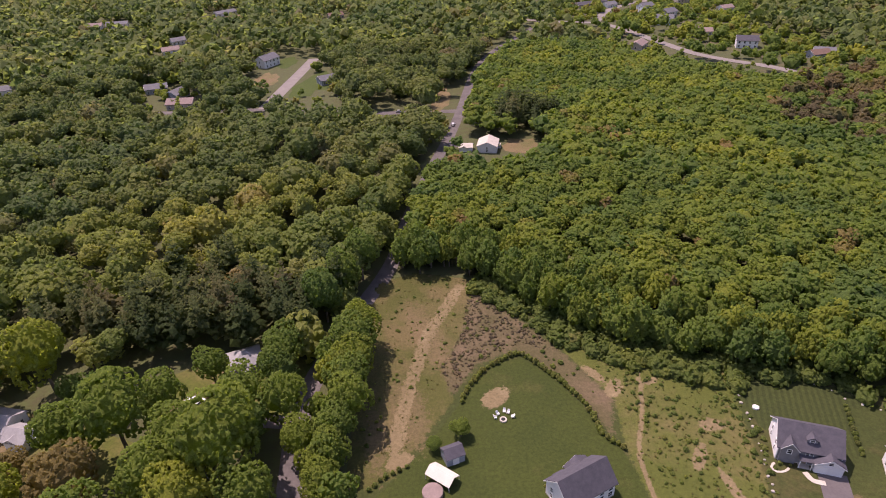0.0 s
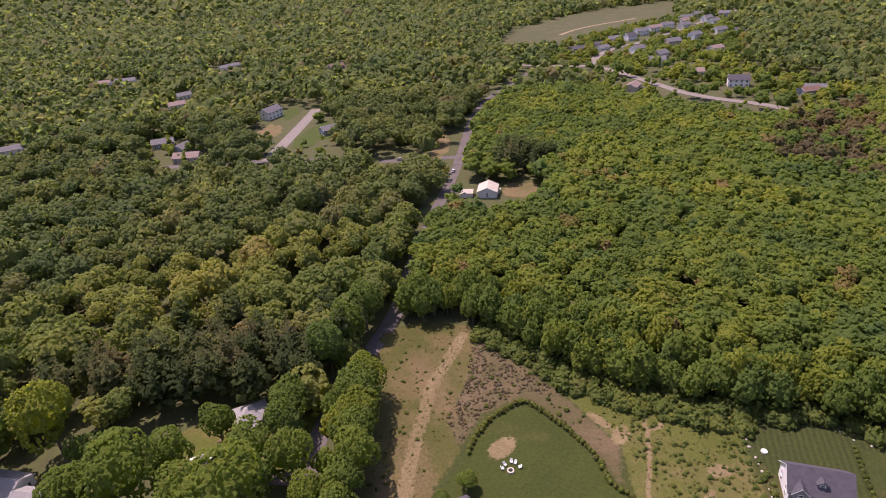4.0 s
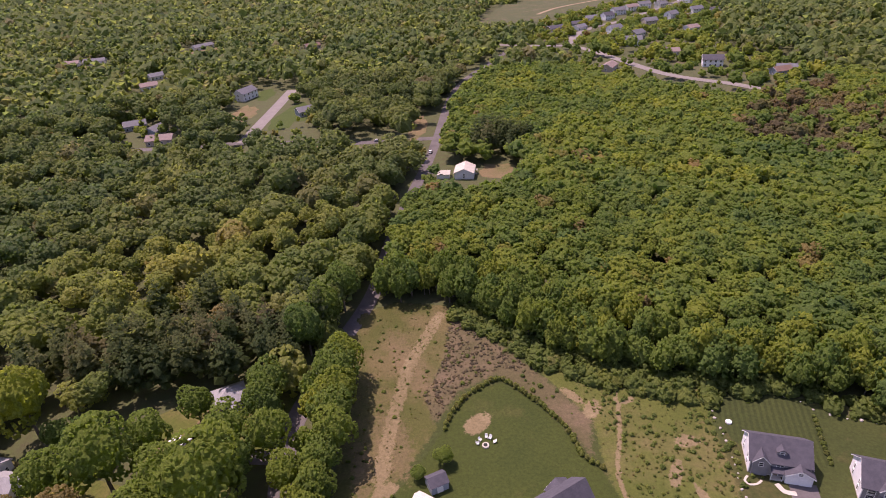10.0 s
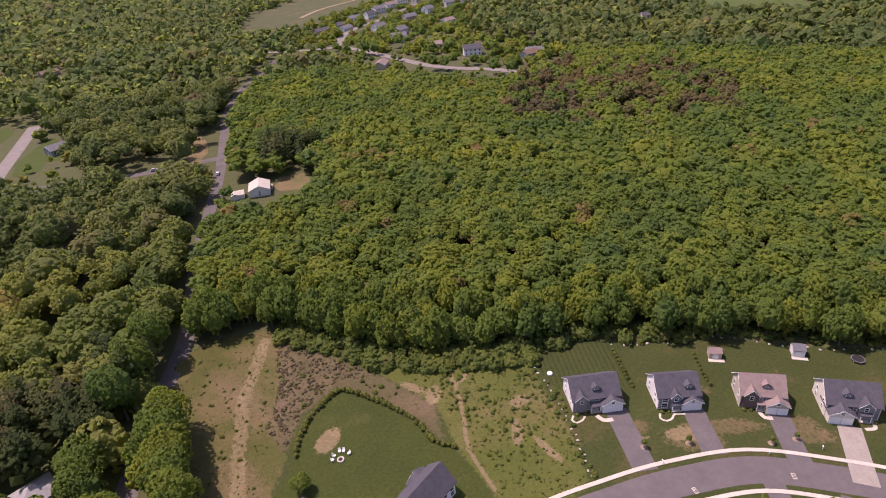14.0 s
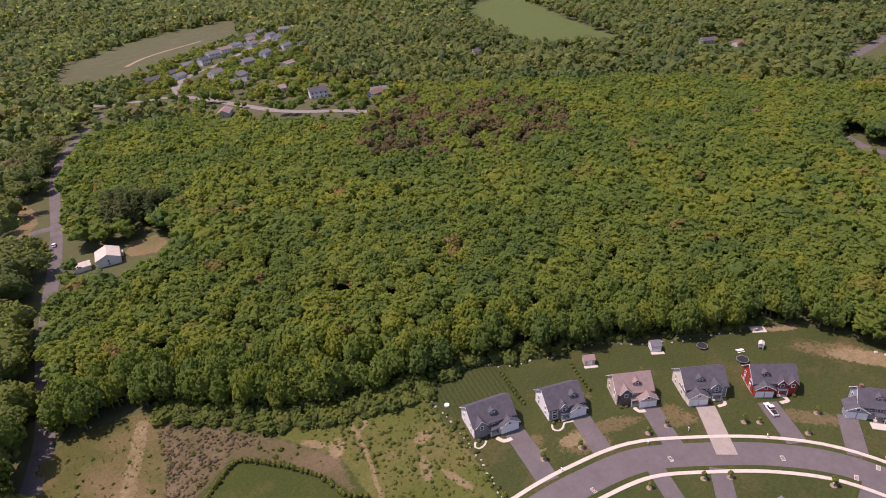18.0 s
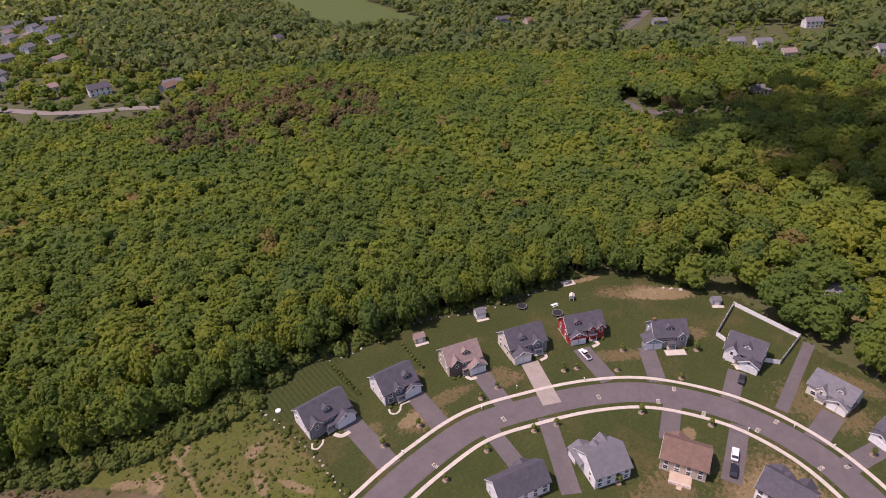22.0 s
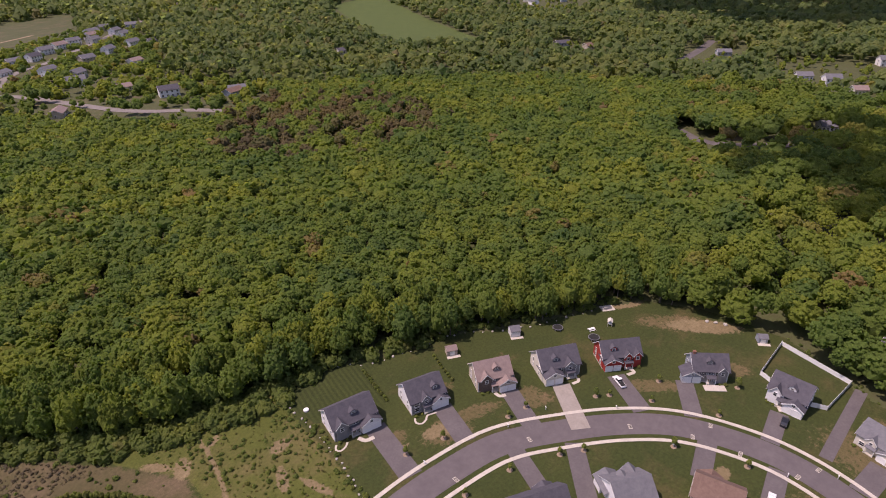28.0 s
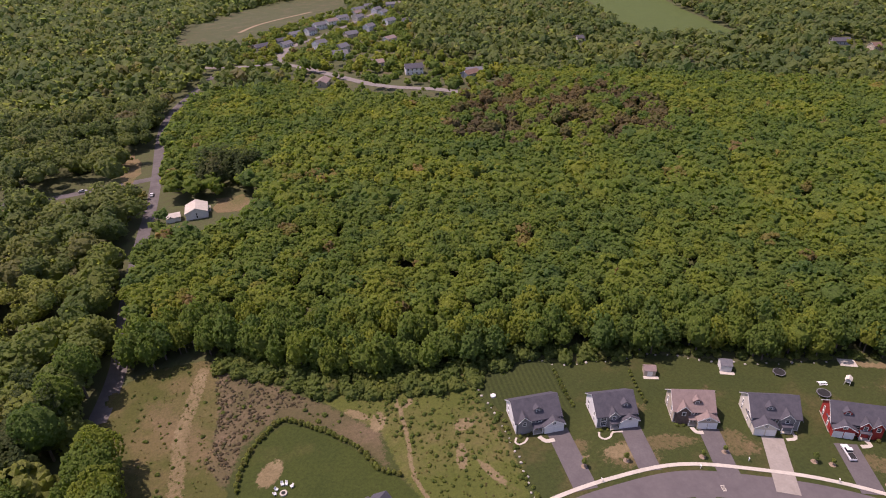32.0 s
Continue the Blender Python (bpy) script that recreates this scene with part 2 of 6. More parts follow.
def smooth_line(points, step=3.0):
    """Catmull-Rom through the points, at about even steps."""
    p = np.array([2 * np.array(points[0], float) - points[1], *points, 2 * np.array(points[-1], float) - points[-2]], float)
    out = []
    for i in range(1, len(p) - 2):
        n = max(2, int(np.linalg.norm(p[i + 1] - p[i]) / step))
        for s in np.arange(n) / n:
            out.append(0.5 * ((2 * p[i]) + (p[i + 1] - p[i - 1]) * s + (2 * p[i - 1] - 5 * p[i] + 4 * p[i + 1] - p[i + 2]) * s * s
                              + (3 * p[i] - p[i - 1] - 3 * p[i + 1] + p[i + 2]) * s ** 3))
    return np.array([*out, p[-2]])


def offset_line(line, d):
    """The line moved d metres to its right."""
    t = np.gradient(line, axis=0)
    t /= np.linalg.norm(t, axis=1, keepdims=True)
    return line + d * np.stack([t[:, 1], -t[:, 0]], 1)


def inside(poly, x, y):
    x, y = np.asarray(x, float), np.asarray(y, float)
    hit = np.zeros(x.shape, bool)
    for (x0, y0), (x1, y1) in zip(poly, (*poly[1:], poly[0])):
        if y0 != y1:
            hit ^= ((y0 > y) != (y1 > y)) & (x < (x1 - x0) * (y - y0) / (y1 - y0) + x0)
    return hit


def from_line(line, x, y):
    """Distance of the places x, y from a line of points."""
    x, y = np.asarray(x, float), np.asarray(y, float)
    best = np.full(x.shape, 1e9)
    for (ax, ay), (bx, by) in zip(line, line[1:]):
        dx, dy = bx - ax, by - ay
        s = np.clip(((x - ax) * dx + (y - ay) * dy) / (dx * dx + dy * dy + 1e-9), 0, 1)
        best = np.minimum(best, np.hypot(x - ax - s * dx, y - ay - s * dy))
    return best


def rise(x, y):
    """Height of the land: level near by, rolling and then hilly far off."""
    x, y = np.asarray(x, float), np.asarray(y, float)
    r = np.hypot(x, y)
    far = np.clip((r - 700) / 1200, 0, 1) ** 1.5
    roll = 14 * np.sin(x * 0.0041 + 1.0) * np.cos(y * 0.0036 - 0.5) + 9 * np.sin(x * 0.0093 + y * 0.0071)
    hill = np.clip((r - 1500) / 1900, 0, 1) ** 1.3 * (150 + 50 * np.sin(np.arctan2(y, x) * 7 + 1.3))
    return far * roll + hill


# ---- plan ----
OLD_ROAD = smooth_line([(-36, 40), (-40, 93), (-41, 125), (-31, 160), (-19, 194), (-10.6, 242), (0, 290), (11, 335), (21, 385), (33, 453), (44, 500), (62, 548), (115, 650)], 6)
SIDE_ROAD = smooth_line([(-330, 430), (-200, 408), (-109, 402), (-68, 391), (-40, 383), (-8, 381), (18, 379)], 6)
STUB = smooth_line([(-113, 404), (-110, 440), (-105, 493), (-100, 550)], 6)
NEW_ROAD = smooth_line([(-60, 40), (0, 66), (45, 69), (71, 66.5), (88, 63), (105, 57), (119, 46), (132, 33), (141.5, 18.5), (145.5, 1), (144.6, -13.5), (138.6, -28.5), (126.5, -42.5), (110, -53), (83, -62), (30, -72)], 3)
HILL_ROAD = smooth_line([(112, 690), (146, 668), (180, 654), (197, 622), (207, 576), (217, 530), (224, 503), (237, 479), (260, 451), (272, 427)], 6)
HILL_ROAD2 = smooth_line([(181, 654), (190, 675), (214, 724), (252, 765), (300, 800), (450, 960), (700, 1200)], 8)
EAST_ROAD = smooth_line([(424, 112), (411, 97), (407, 82), (417, 62), (431, 41)], 4)
EAST_ROAD2 = smooth_line([(655, 178), (671, 187), (736, 190), (809, 196)], 6)
DEV = ((-29, 168), (-22, 182), (-10, 187), (8, 182), (27, 162), (42, 146), (62, 137), (80, 128), (99, 125), (113, 110), (136, 100), (157, 81), (186, 62), (199, 51),
       (206, 30), (205, 2), (188, -20), (178, -42), (175, -57), (167, -79), (160, -120), (120, -190), (-40, -190), (-60, -40), (-27, 60), (-27, 100))
HILL_FIELD = ((108, 840), (150, 1010), (300, 1215), (505, 1236), (450, 1090), (250, 900), (190, 830))
FIELD_2 = ((600, 520), (640, 610), (809, 873), (960, 900), (860, 740), (665, 442))
HILL_TOWN = ((140, 690), (175, 560), (205, 490), (250, 425), (330, 440), (345, 520), (310, 590), (420, 780), (470, 960), (420, 1000), (220, 850))
# x, y, turn, width, storeys, wall, roof
HILL_HOUSES = ((193, 755, 20, 18, 1, 2, 0), (224, 776, 15, 13, 1, 3, 0), (255, 814, 20, 16, 1, 0, 1), (276, 808, 20, 12, 2, 0, 0), (303, 846, 15, 15, 2, 0, 1), (251, 707, 25, 14, 2, 0, 1), (244, 631, -15, 14, 2, 0, 1), (305, 740, 10, 14, 2, 2, 1),
               (187, 531, 55, 15, 1, 2, 3), (258, 574, -10, 16, 1, 1, 3), (273, 516, -20, 14, 2, 0, 0), (317, 477, -25, 13, 1, 3, 1), (394, 807, 20, 15, 2, 0, 1), (423, 810, 10, 15, 1, 0, 0), (357, 894, 10, 15, 2, 0, 1),
               (330, 870, 20, 16, 2, 0, 3), (417, 971, 20, 18, 2, 0, 1), (450, 1000, 10, 16, 2, 1, 1), (479, 1017, 20, 15, 2, 0, 0), (485, 984, -30, 15, 2, 3, 1), (751, 1273, 0, 16), (610, 805, 10, 14), (430, 900, 30, 14, 2, 0, 1), (378, 880, 30, 14, 2, 1, 1),
               (398, 930, 20, 14, 2, 0, 3), (440, 945, 30, 14, 2, 0, 1), (350, 780, 30, 13, 2, 0, 1), (222, 748, 30, 13, 1, 0, 1), (262, 665, 30, 13, 2, 1, 1), (335, 690, 20, 13, 1, 0, 3))

# ---- ground ----
def ground_material():
    m, n, l, b = material("ground cover", 0.95)
    litter = ramp(n, l, noise_node(n, l, 0.25, 5, 0.7, "World"), ((0.3, (0.075, 0.070, 0.035)), (0.7, (0.080, 0.100, 0.034))))
    l.new(litter, b.inputs["Base Color"])
    bump(n, l, b, noise_node(n, l, 1.5, 4, 0.7, "World"), 0.5, 0.3)
    return m


def turf_colour(n, l, a, c, dry, bare, amount=0.5):
    """Turf: two greens, dry patches and worn soil, with a fine grain."""
    green = ramp(n, l, noise_node(n, l, 0.06, 4, 0.65, "World"), ((0.3, a), (0.7, c)))
    patch = ramp(n, l, noise_node(n, l, 0.045, 6, 0.7, "World"), ((amount, (0, 0, 0)), (min(amount + 0.16, 1), (1, 1, 1))))
    col = mix(n, l, patch, green, dry)
    soil = ramp(n, l, noise_node(n, l, 0.085, 6, 0.75, "World"), ((0.62, (0, 0, 0)), (0.72, (1, 1, 1))))
    col = mix(n, l, soil, col, bare)
    fine = ramp(n, l, noise_node(n, l, 1.1, 6, 0.8, "World"), ((0.3, (0.62, 0.65, 0.6)), (0.7, (1.32, 1.3, 1.26))))
    return mix(n, l, 1.0, col, fine, "MULTIPLY")


def stripes(n, l, col, scale, turn):
    g = n.new("ShaderNodeNewGeometry")
    mp = n.new("ShaderNodeMapping")
    mp.inputs["Rotation"].default_value = (0, 0, radians(turn))
    l.new(g.outputs["Position"], mp.inputs["Vector"])
    w = n.new("ShaderNodeTexWave")
    w.inputs["Scale"].default_value, w.inputs["Distortion"].default_value = scale, 0.6
    l.new(mp.outputs[0], w.inputs["Vector"])
    return mix(n, l, 1.0, col, ramp(n, l, w.outputs["Fac"], ((0.3, (0.84, 0.87, 0.84)), (0.7, (1.1, 1.1, 1.06)))), "MULTIPLY")


def lawn_material(name, a, c, dry, bare, amount=0.5):
    m, n, l, b = material(name, 0.95)
    l.new(turf_colour(n, l, a, c, dry, bare, amount), b.inputs["Base Color"])
    bump(n, l, b, noise_node(n, l, 2.5, 4, 0.7, "World"), 0.4, 0.12)
    return m


def open_material():
    """The open land: its covers lie where the mesh's own weights put them, with ragged borders."""
    m, n, l, b = material("open land", 0.95)
    ragged = noise_node(n, l, 0.7, 5, 0.75, "World")

    def weight(name):
        at = n.new("ShaderNodeAttribute")
        at.attribute_name = name
        add = n.new("ShaderNodeMath")
        add.operation = "MULTIPLY_ADD"
        add.inputs[1].default_value, add.inputs[2].default_value = 1.3, -0.65
        l.new(ragged, add.inputs[0])
        plus = n.new("ShaderNodeMath")
        l.new(at.outputs["Fac"], plus.inputs[0]), l.new(add.outputs[0], plus.inputs[1])
        return ramp(n, l, plus.outputs[0], ((0.42, (0, 0, 0)), (0.58, (1, 1, 1))))

    col = turf_colour(n, l, (0.038, 0.052, 0.014), (0.052, 0.063, 0.017), (0.086, 0.073, 0.029), (0.112, 0.082, 0.042), 0.52)
    turf = turf_colour(n, l, (0.038, 0.053, 0.011), (0.050, 0.065, 0.013), (0.075, 0.076, 0.022), (0.05, 0.062, 0.014), 0.56)
    col = mix(n, l, weight("turf"), col, turf)
    dark = turf_colour(n, l, (0.038, 0.050, 0.015), (0.045, 0.057, 0.016), (0.046, 0.062, 0.015), (0.043, 0.06, 0.015), 0.7)
    col = mix(n, l, weight("striped"), col, stripes(n, l, dark, 0.20, 20))
    meadow = turf_colour(n, l, (0.066, 0.072, 0.018), (0.086, 0.085, 0.025), (0.126, 0.100, 0.044), (0.150, 0.112, 0.055), 0.44)
    col = mix(n, l, weight("meadow"), col, meadow)
    plot = turf_colour(n, l, (0.072, 0.088, 0.018), (0.094, 0.104, 0.024), (0.128, 0.112, 0.042), (0.150, 0.112, 0.055), 0.48)
    col = mix(n, l, weight("plot"), col, plot)
    brush = turf_colour(n, l, (0.078, 0.072, 0.030), (0.112, 0.088, 0.048), (0.150, 0.108, 0.068), (0.066, 0.076, 0.022), 0.46)
    col = mix(n, l, weight("brush"), col, brush)
    straw = turf_colour(n, l, (0.110, 0.090, 0.040), (0.132, 0.102, 0.050), (0.160, 0.115, 0.062), (0.080, 0.080, 0.026), 0.48)
    col = mix(n, l, weight("straw"), col, straw)
    earth = turf_colour(n, l, (0.17, 0.13, 0.07), (0.21, 0.16, 0.09), (0.25, 0.195, 0.115), (0.12, 0.112, 0.04), 0.55)
    col = mix(n, l, weight("bare"), col, earth)
    l.new(col, b.inputs["Base Color"])
    bump(n, l, b, noise_node(n, l, 2.0, 5, 0.75, "World"), 0.6, 0.16)
    return m


M_GROUND = ground_material()
M_LAWN = lawn_material("dry patched lawn", (0.050, 0.068, 0.018), (0.065, 0.080, 0.021), (0.10, 0.09, 0.04), (0.12, 0.094, 0.05), amount=0.5)
M_TURF = lawn_material("mown green turf", (0.050, 0.075, 0.015), (0.06, 0.085, 0.017), (0.078, 0.088, 0.026), (0.06, 0.078, 0.018), amount=0.66)
M_MEADOW = lawn_material("rough meadow grass", (0.072, 0.092, 0.018), (0.095, 0.108, 0.024), (0.135, 0.118, 0.042), (0.165, 0.125, 0.055), amount=0.46)
M_EARTH = lawn_material("worn earth", (0.155, 0.115, 0.06), (0.19, 0.14, 0.075), (0.12, 0.112, 0.045), (0.23, 0.18, 0.11), amount=0.5)
M_FARFIELD = lawn_material("dry upland field", (0.066, 0.078, 0.032), (0.085, 0.090, 0.040), (0.12, 0.10, 0.055), (0.135, 0.105, 0.065), amount=0.5)
M_GREENFIELD = lawn_material("green crop field", (0.068, 0.100, 0.026), (0.082, 0.115, 0.031), (0.10, 0.118, 0.042), (0.08, 0.105, 0.032), amount=0.6)
M_OPEN = open_material()

# one sheet out to the horizon: rings of growing size
rings = np.concatenate([np.linspace(4, 700, 50), np.geomspace(730, 4900, 46)])
turns = np.linspace(0, 2 * math.pi, 145)[:-1]
gx, gy = np.outer(rings, np.cos(turns)), np.outer(rings, np.sin(turns))
gv = np.concatenate([[[0, 0, 0]], np.stack([gx, gy, rise(gx, gy)], -1).reshape(-1, 3)])
gf = []
for i in range(len(rings) - 1):
    a = 1 + i * 144 + np.arange(144)
    b = 1 + i * 144 + (np.arange(144) + 1) % 144
    gf.append(np.stack([a, a + 144, b + 144, b], 1))
gf = np.concatenate(gf)
hub = np.stack([np.zeros(72, int), 1 + np.arange(0, 144, 2), 2 + np.arange(0, 144, 2), 1 + (np.arange(2, 146, 2)) % 144], 1)
ground = link_mesh("ground", gv, np.concatenate([gf, hub]), M_GROUND, smooth=True)
tagged(ground, "brown and green leaf litter under the woods", "ground", kind="structure")


def sheet(name, poly, mat, z, label, category, step=6.0):
    """A thin layer of ground cover inside an outline, following the land."""
    poly = np.asarray(poly, float)
    bm = bmesh.new()
    vs = [bm.verts.new((x, y, z + float(rise(x, y)))) for x, y in poly]
    turning = sum((a.co.x * b.co.y - b.co.x * a.co.y) for a, b in zip(vs, vs[1:] + vs[:1]))
    f = bm.faces.new(vs if turning > 0 else vs[::-1])
    f.normal_update()
    bmesh.ops.triangulate(bm, faces=bm.faces[:], ngon_method="EAR_CLIP")
    if np.hypot(*poly.mean(0)) > 600:
        for _ in range(3):
            bmesh.ops.subdivide_edges(bm, edges=bm.edges[:], cuts=1, use_grid_fill=True)
        for v in bm.verts:
            v.co.z = z + float(rise(v.co.x, v.co.y))
    me = bpy.data.meshes.new(name)
    bm.to_mesh(me)
    bm.free()
    me.materials.append(mat)
    return tagged(new(name, me), label, category, kind="structure")


def ribbon(name, line, half, mat, z, label, category, thick=0.0, parent=None):
    """A strip along a line, with a real edge where it has a thickness."""
    a, b = offset_line(line, -half), offset_line(line, half)
    za, zb = rise(a[:, 0], a[:, 1]) + z, rise(b[:, 0], b[:, 1]) + z
    n = len(line)
    v = np.concatenate([np.c_[a, za], np.c_[b, zb], np.c_[a, za - max(thick, 0.02)], np.c_[b, zb - max(thick, 0.02)]])
    i = np.arange(n - 1)
    f = np.concatenate([np.stack([i, i + n, i + n + 1, i + 1], 1), np.stack([i + 2 * n, i, i + 1, i + 2 * n + 1], 1), np.stack([i + n, i + 3 * n, i + 3 * n + 1, i + n + 1], 1)])
    return tagged(link_mesh(name, v, f, mat, parent), label, category, kind="structure")


MEADOW = ((-29, 167), (-22, 182), (-10, 187), (8, 182), (13, 172), (5, 150), (-1, 135), (1, 121), (-9, 106), (-15, 96), (-27, 92))
BRUSH_LAND = ((10, 174), (21, 161), (36, 137), (45, 118), (41, 104), (38, 112), (31, 128), (21, 141), (8, 134), (0, 121), (-2, 135), (5, 150))
TURF = ((3, 120), (9.5, 130), (15, 135), (22, 137), (29, 129), (36, 116), (38.5, 106), (42, 100), (44, 92), (43, 74), (-20, 55), (-20, 90), (-8, 104))
PLOT = ((45, 118), (36, 137), (27, 160), (42, 145), (62, 136), (80, 127), (78, 119), (72, 86), (66, 73), (45, 73), (43, 100))
STRIPED = ((79, 120), (85, 123), (99, 123), (112, 109), (104, 109.5), (98, 94), (88, 99), (79, 105))
BARE = ((195, 28, 14, 4.2, -60), (192, 56, 8, 2.2, -40), (99, 74, 6, 2.6, -25), (12.5, 121, 5.0, 3.2, 40), (67, 107, 3.4, 2.4, 0), (60, 97, 5, 1.6, 60), (172, -60, 13, 3, -105), (64, 88, 6, 1.4, 100), (46, 122, 4, 2.4, 60), (42, 128, 5, 1.6, 120),
        (-14, 101, 4, 2.4, 30), (-15, 108, 5, 1.6, 100), (119, -20, 14, 10, -15), (131, 4, 3, 2, 0), (57, 124, 3, 1.2, 20), (86, 79, 4, 1.2, -20))
STRAW = ((160, -27, 17, 11, -95), (119, -18, 22, 16, -15), (154, 31, 4, 13, 35), (176, 14, 9, 5, -60), (111, 70, 3.5, 12, 62), (126, 58, 4, 8, 50), (88, 82, 6, 4, 0), (106, 2, 14, 10, 30), (174, -34, 12, 5, -100), (120, -25, 15, 9, -20), (98, 8, 14, 7, 0), (112, 85, 7, 3, -30), (100, 72, 10, 6, -25), (150, 98, 6, 2.4, -30), (192, 36, 18, 6, -58), 
         (-6, 150, 6, 26, 18), (-12, 118, 7, 18, 10), (-20, 108, 4, 16, 5), (150, -50, 10, 4, -120), (165, -70, 16, 6, -110), (128, 62, 6, 3, -40), (104, -18, 12, 6, -70), (110, 92, 6, 3, -30))
TRACK = smooth_line([(6, 176), (0, 163), (-5.5, 151), (-9, 137), (-12.5, 122), (-15, 104)], 3)
FOOT_PATH = smooth_line([(55, 130), (53, 120), (50, 110), (46, 100), (45, 84)], 3)


def cover(poly, x, y, soft):
    d = from_line([*poly, poly[0]], x, y)
    return np.clip(0.5 + np.where(inside(poly, x, y), d, -d) / (2 * soft), 0, 1)


def patches(rows, x, y):
    w = np.zeros(np.shape(x))
    for cx, cy, rx, ry, turn in rows:
        c, s = math.cos(radians(turn)), math.sin(radians(turn))
        u, v = (c * (x - cx) + s * (y - cy)) / rx, (-s * (x - cx) + c * (y - cy)) / ry
        w = np.maximum(w, np.clip(1.5 - np.hypot(u, v), 0, 1))
    return w


def open_ground():
    """The open land as a net of 1.2 m squares, shared out among its pieces, with a weight for each cover."""
    step = 1.2
    xs, ys = np.arange(-64, 212, step), np.arange(-192, 192, step)
    X, Y = np.meshgrid(xs, ys)
    Z = 0.03 + 0.05 * np.sin(X * 0.31 + Y * 0.17) * np.cos(Y * 0.23)
    Z = np.clip(Z, 0.015, 0.055)
    W = {"meadow": cover(MEADOW, X, Y, 2.0), "plot": cover(PLOT, X, Y, 2.0), "brush": 0.9 * cover(BRUSH_LAND, X, Y, 2.5), "turf": cover(TURF, X, Y, 0.8), "striped": cover(STRIPED, X, Y, 0.5),
         "straw": patches(STRAW, X, Y) * 0.62,
         "bare": np.maximum.reduce([patches(BARE, X, Y) * 0.9, np.clip(1.2 - from_line(TRACK, X, Y) / 3.0, 0, 0.58), np.clip(1.2 - from_line(FOOT_PATH, X, Y) / 0.9, 0, 0.9)])}
    cx, cy = X[:-1, :-1] + step / 2, Y[:-1, :-1] + step / 2
    zone = np.where(inside(DEV, cx, cy), 1, 0)
    for k, poly in ((2, MEADOW), (3, PLOT), (4, BRUSH_LAND), (5, TURF), (6, STRIPED)):
        zone = np.where(inside(poly, cx, cy) & (zone > 0), k, zone)
    ids = np.arange(X.size).reshape(X.shape)
    quads = np.stack([ids[:-1, :-1], ids[:-1, 1:], ids[1:, 1:], ids[1:, :-1]], -1)
    for k, name, label, category in ((1, "lawn", "patchy mown lawn with dry tan spots", "lawn"), (2, "meadow", "rough meadow with dry grass and bare strips", "meadow"), (3, "rough_plot", "overgrown empty building plot", "meadow"),
                                     (4, "brush_slope", "slope of dead brush and brambles", "brush"), (5, "mown_turf", "mown green lawn inside the curved hedge", "lawn"), (6, "striped_lawn", "dark green lawn with mowing stripes", "lawn")):
        q = quads[zone == k]
        used, back = np.unique(q, return_inverse=True)
        ob = link_mesh(name, np.stack([X.ravel()[used], Y.ravel()[used], Z.ravel()[used]], 1), back.reshape(-1, 4), M_OPEN, smooth=True)
        for key, w in W.items():
            ob.data.attributes.new(key, "FLOAT", "POINT").data.foreach_set("value", w.ravel()[used].astype(np.float32))
        tagged(ob, label, category, kind="structure")


open_ground()

# ---- woods ----
def icosphere(level):
    bm = bmesh.new()
    bmesh.ops.create_icosphere(bm, subdivisions=level, radius=1.0)
    v, f = np.array([p.co[:] for p in bm.verts]), np.array([[p.index for p in q.verts] for q in bm.faces])
    bm.free()
    return v, f


ICO1, ICO2 = icosphere(1), icosphere(2)


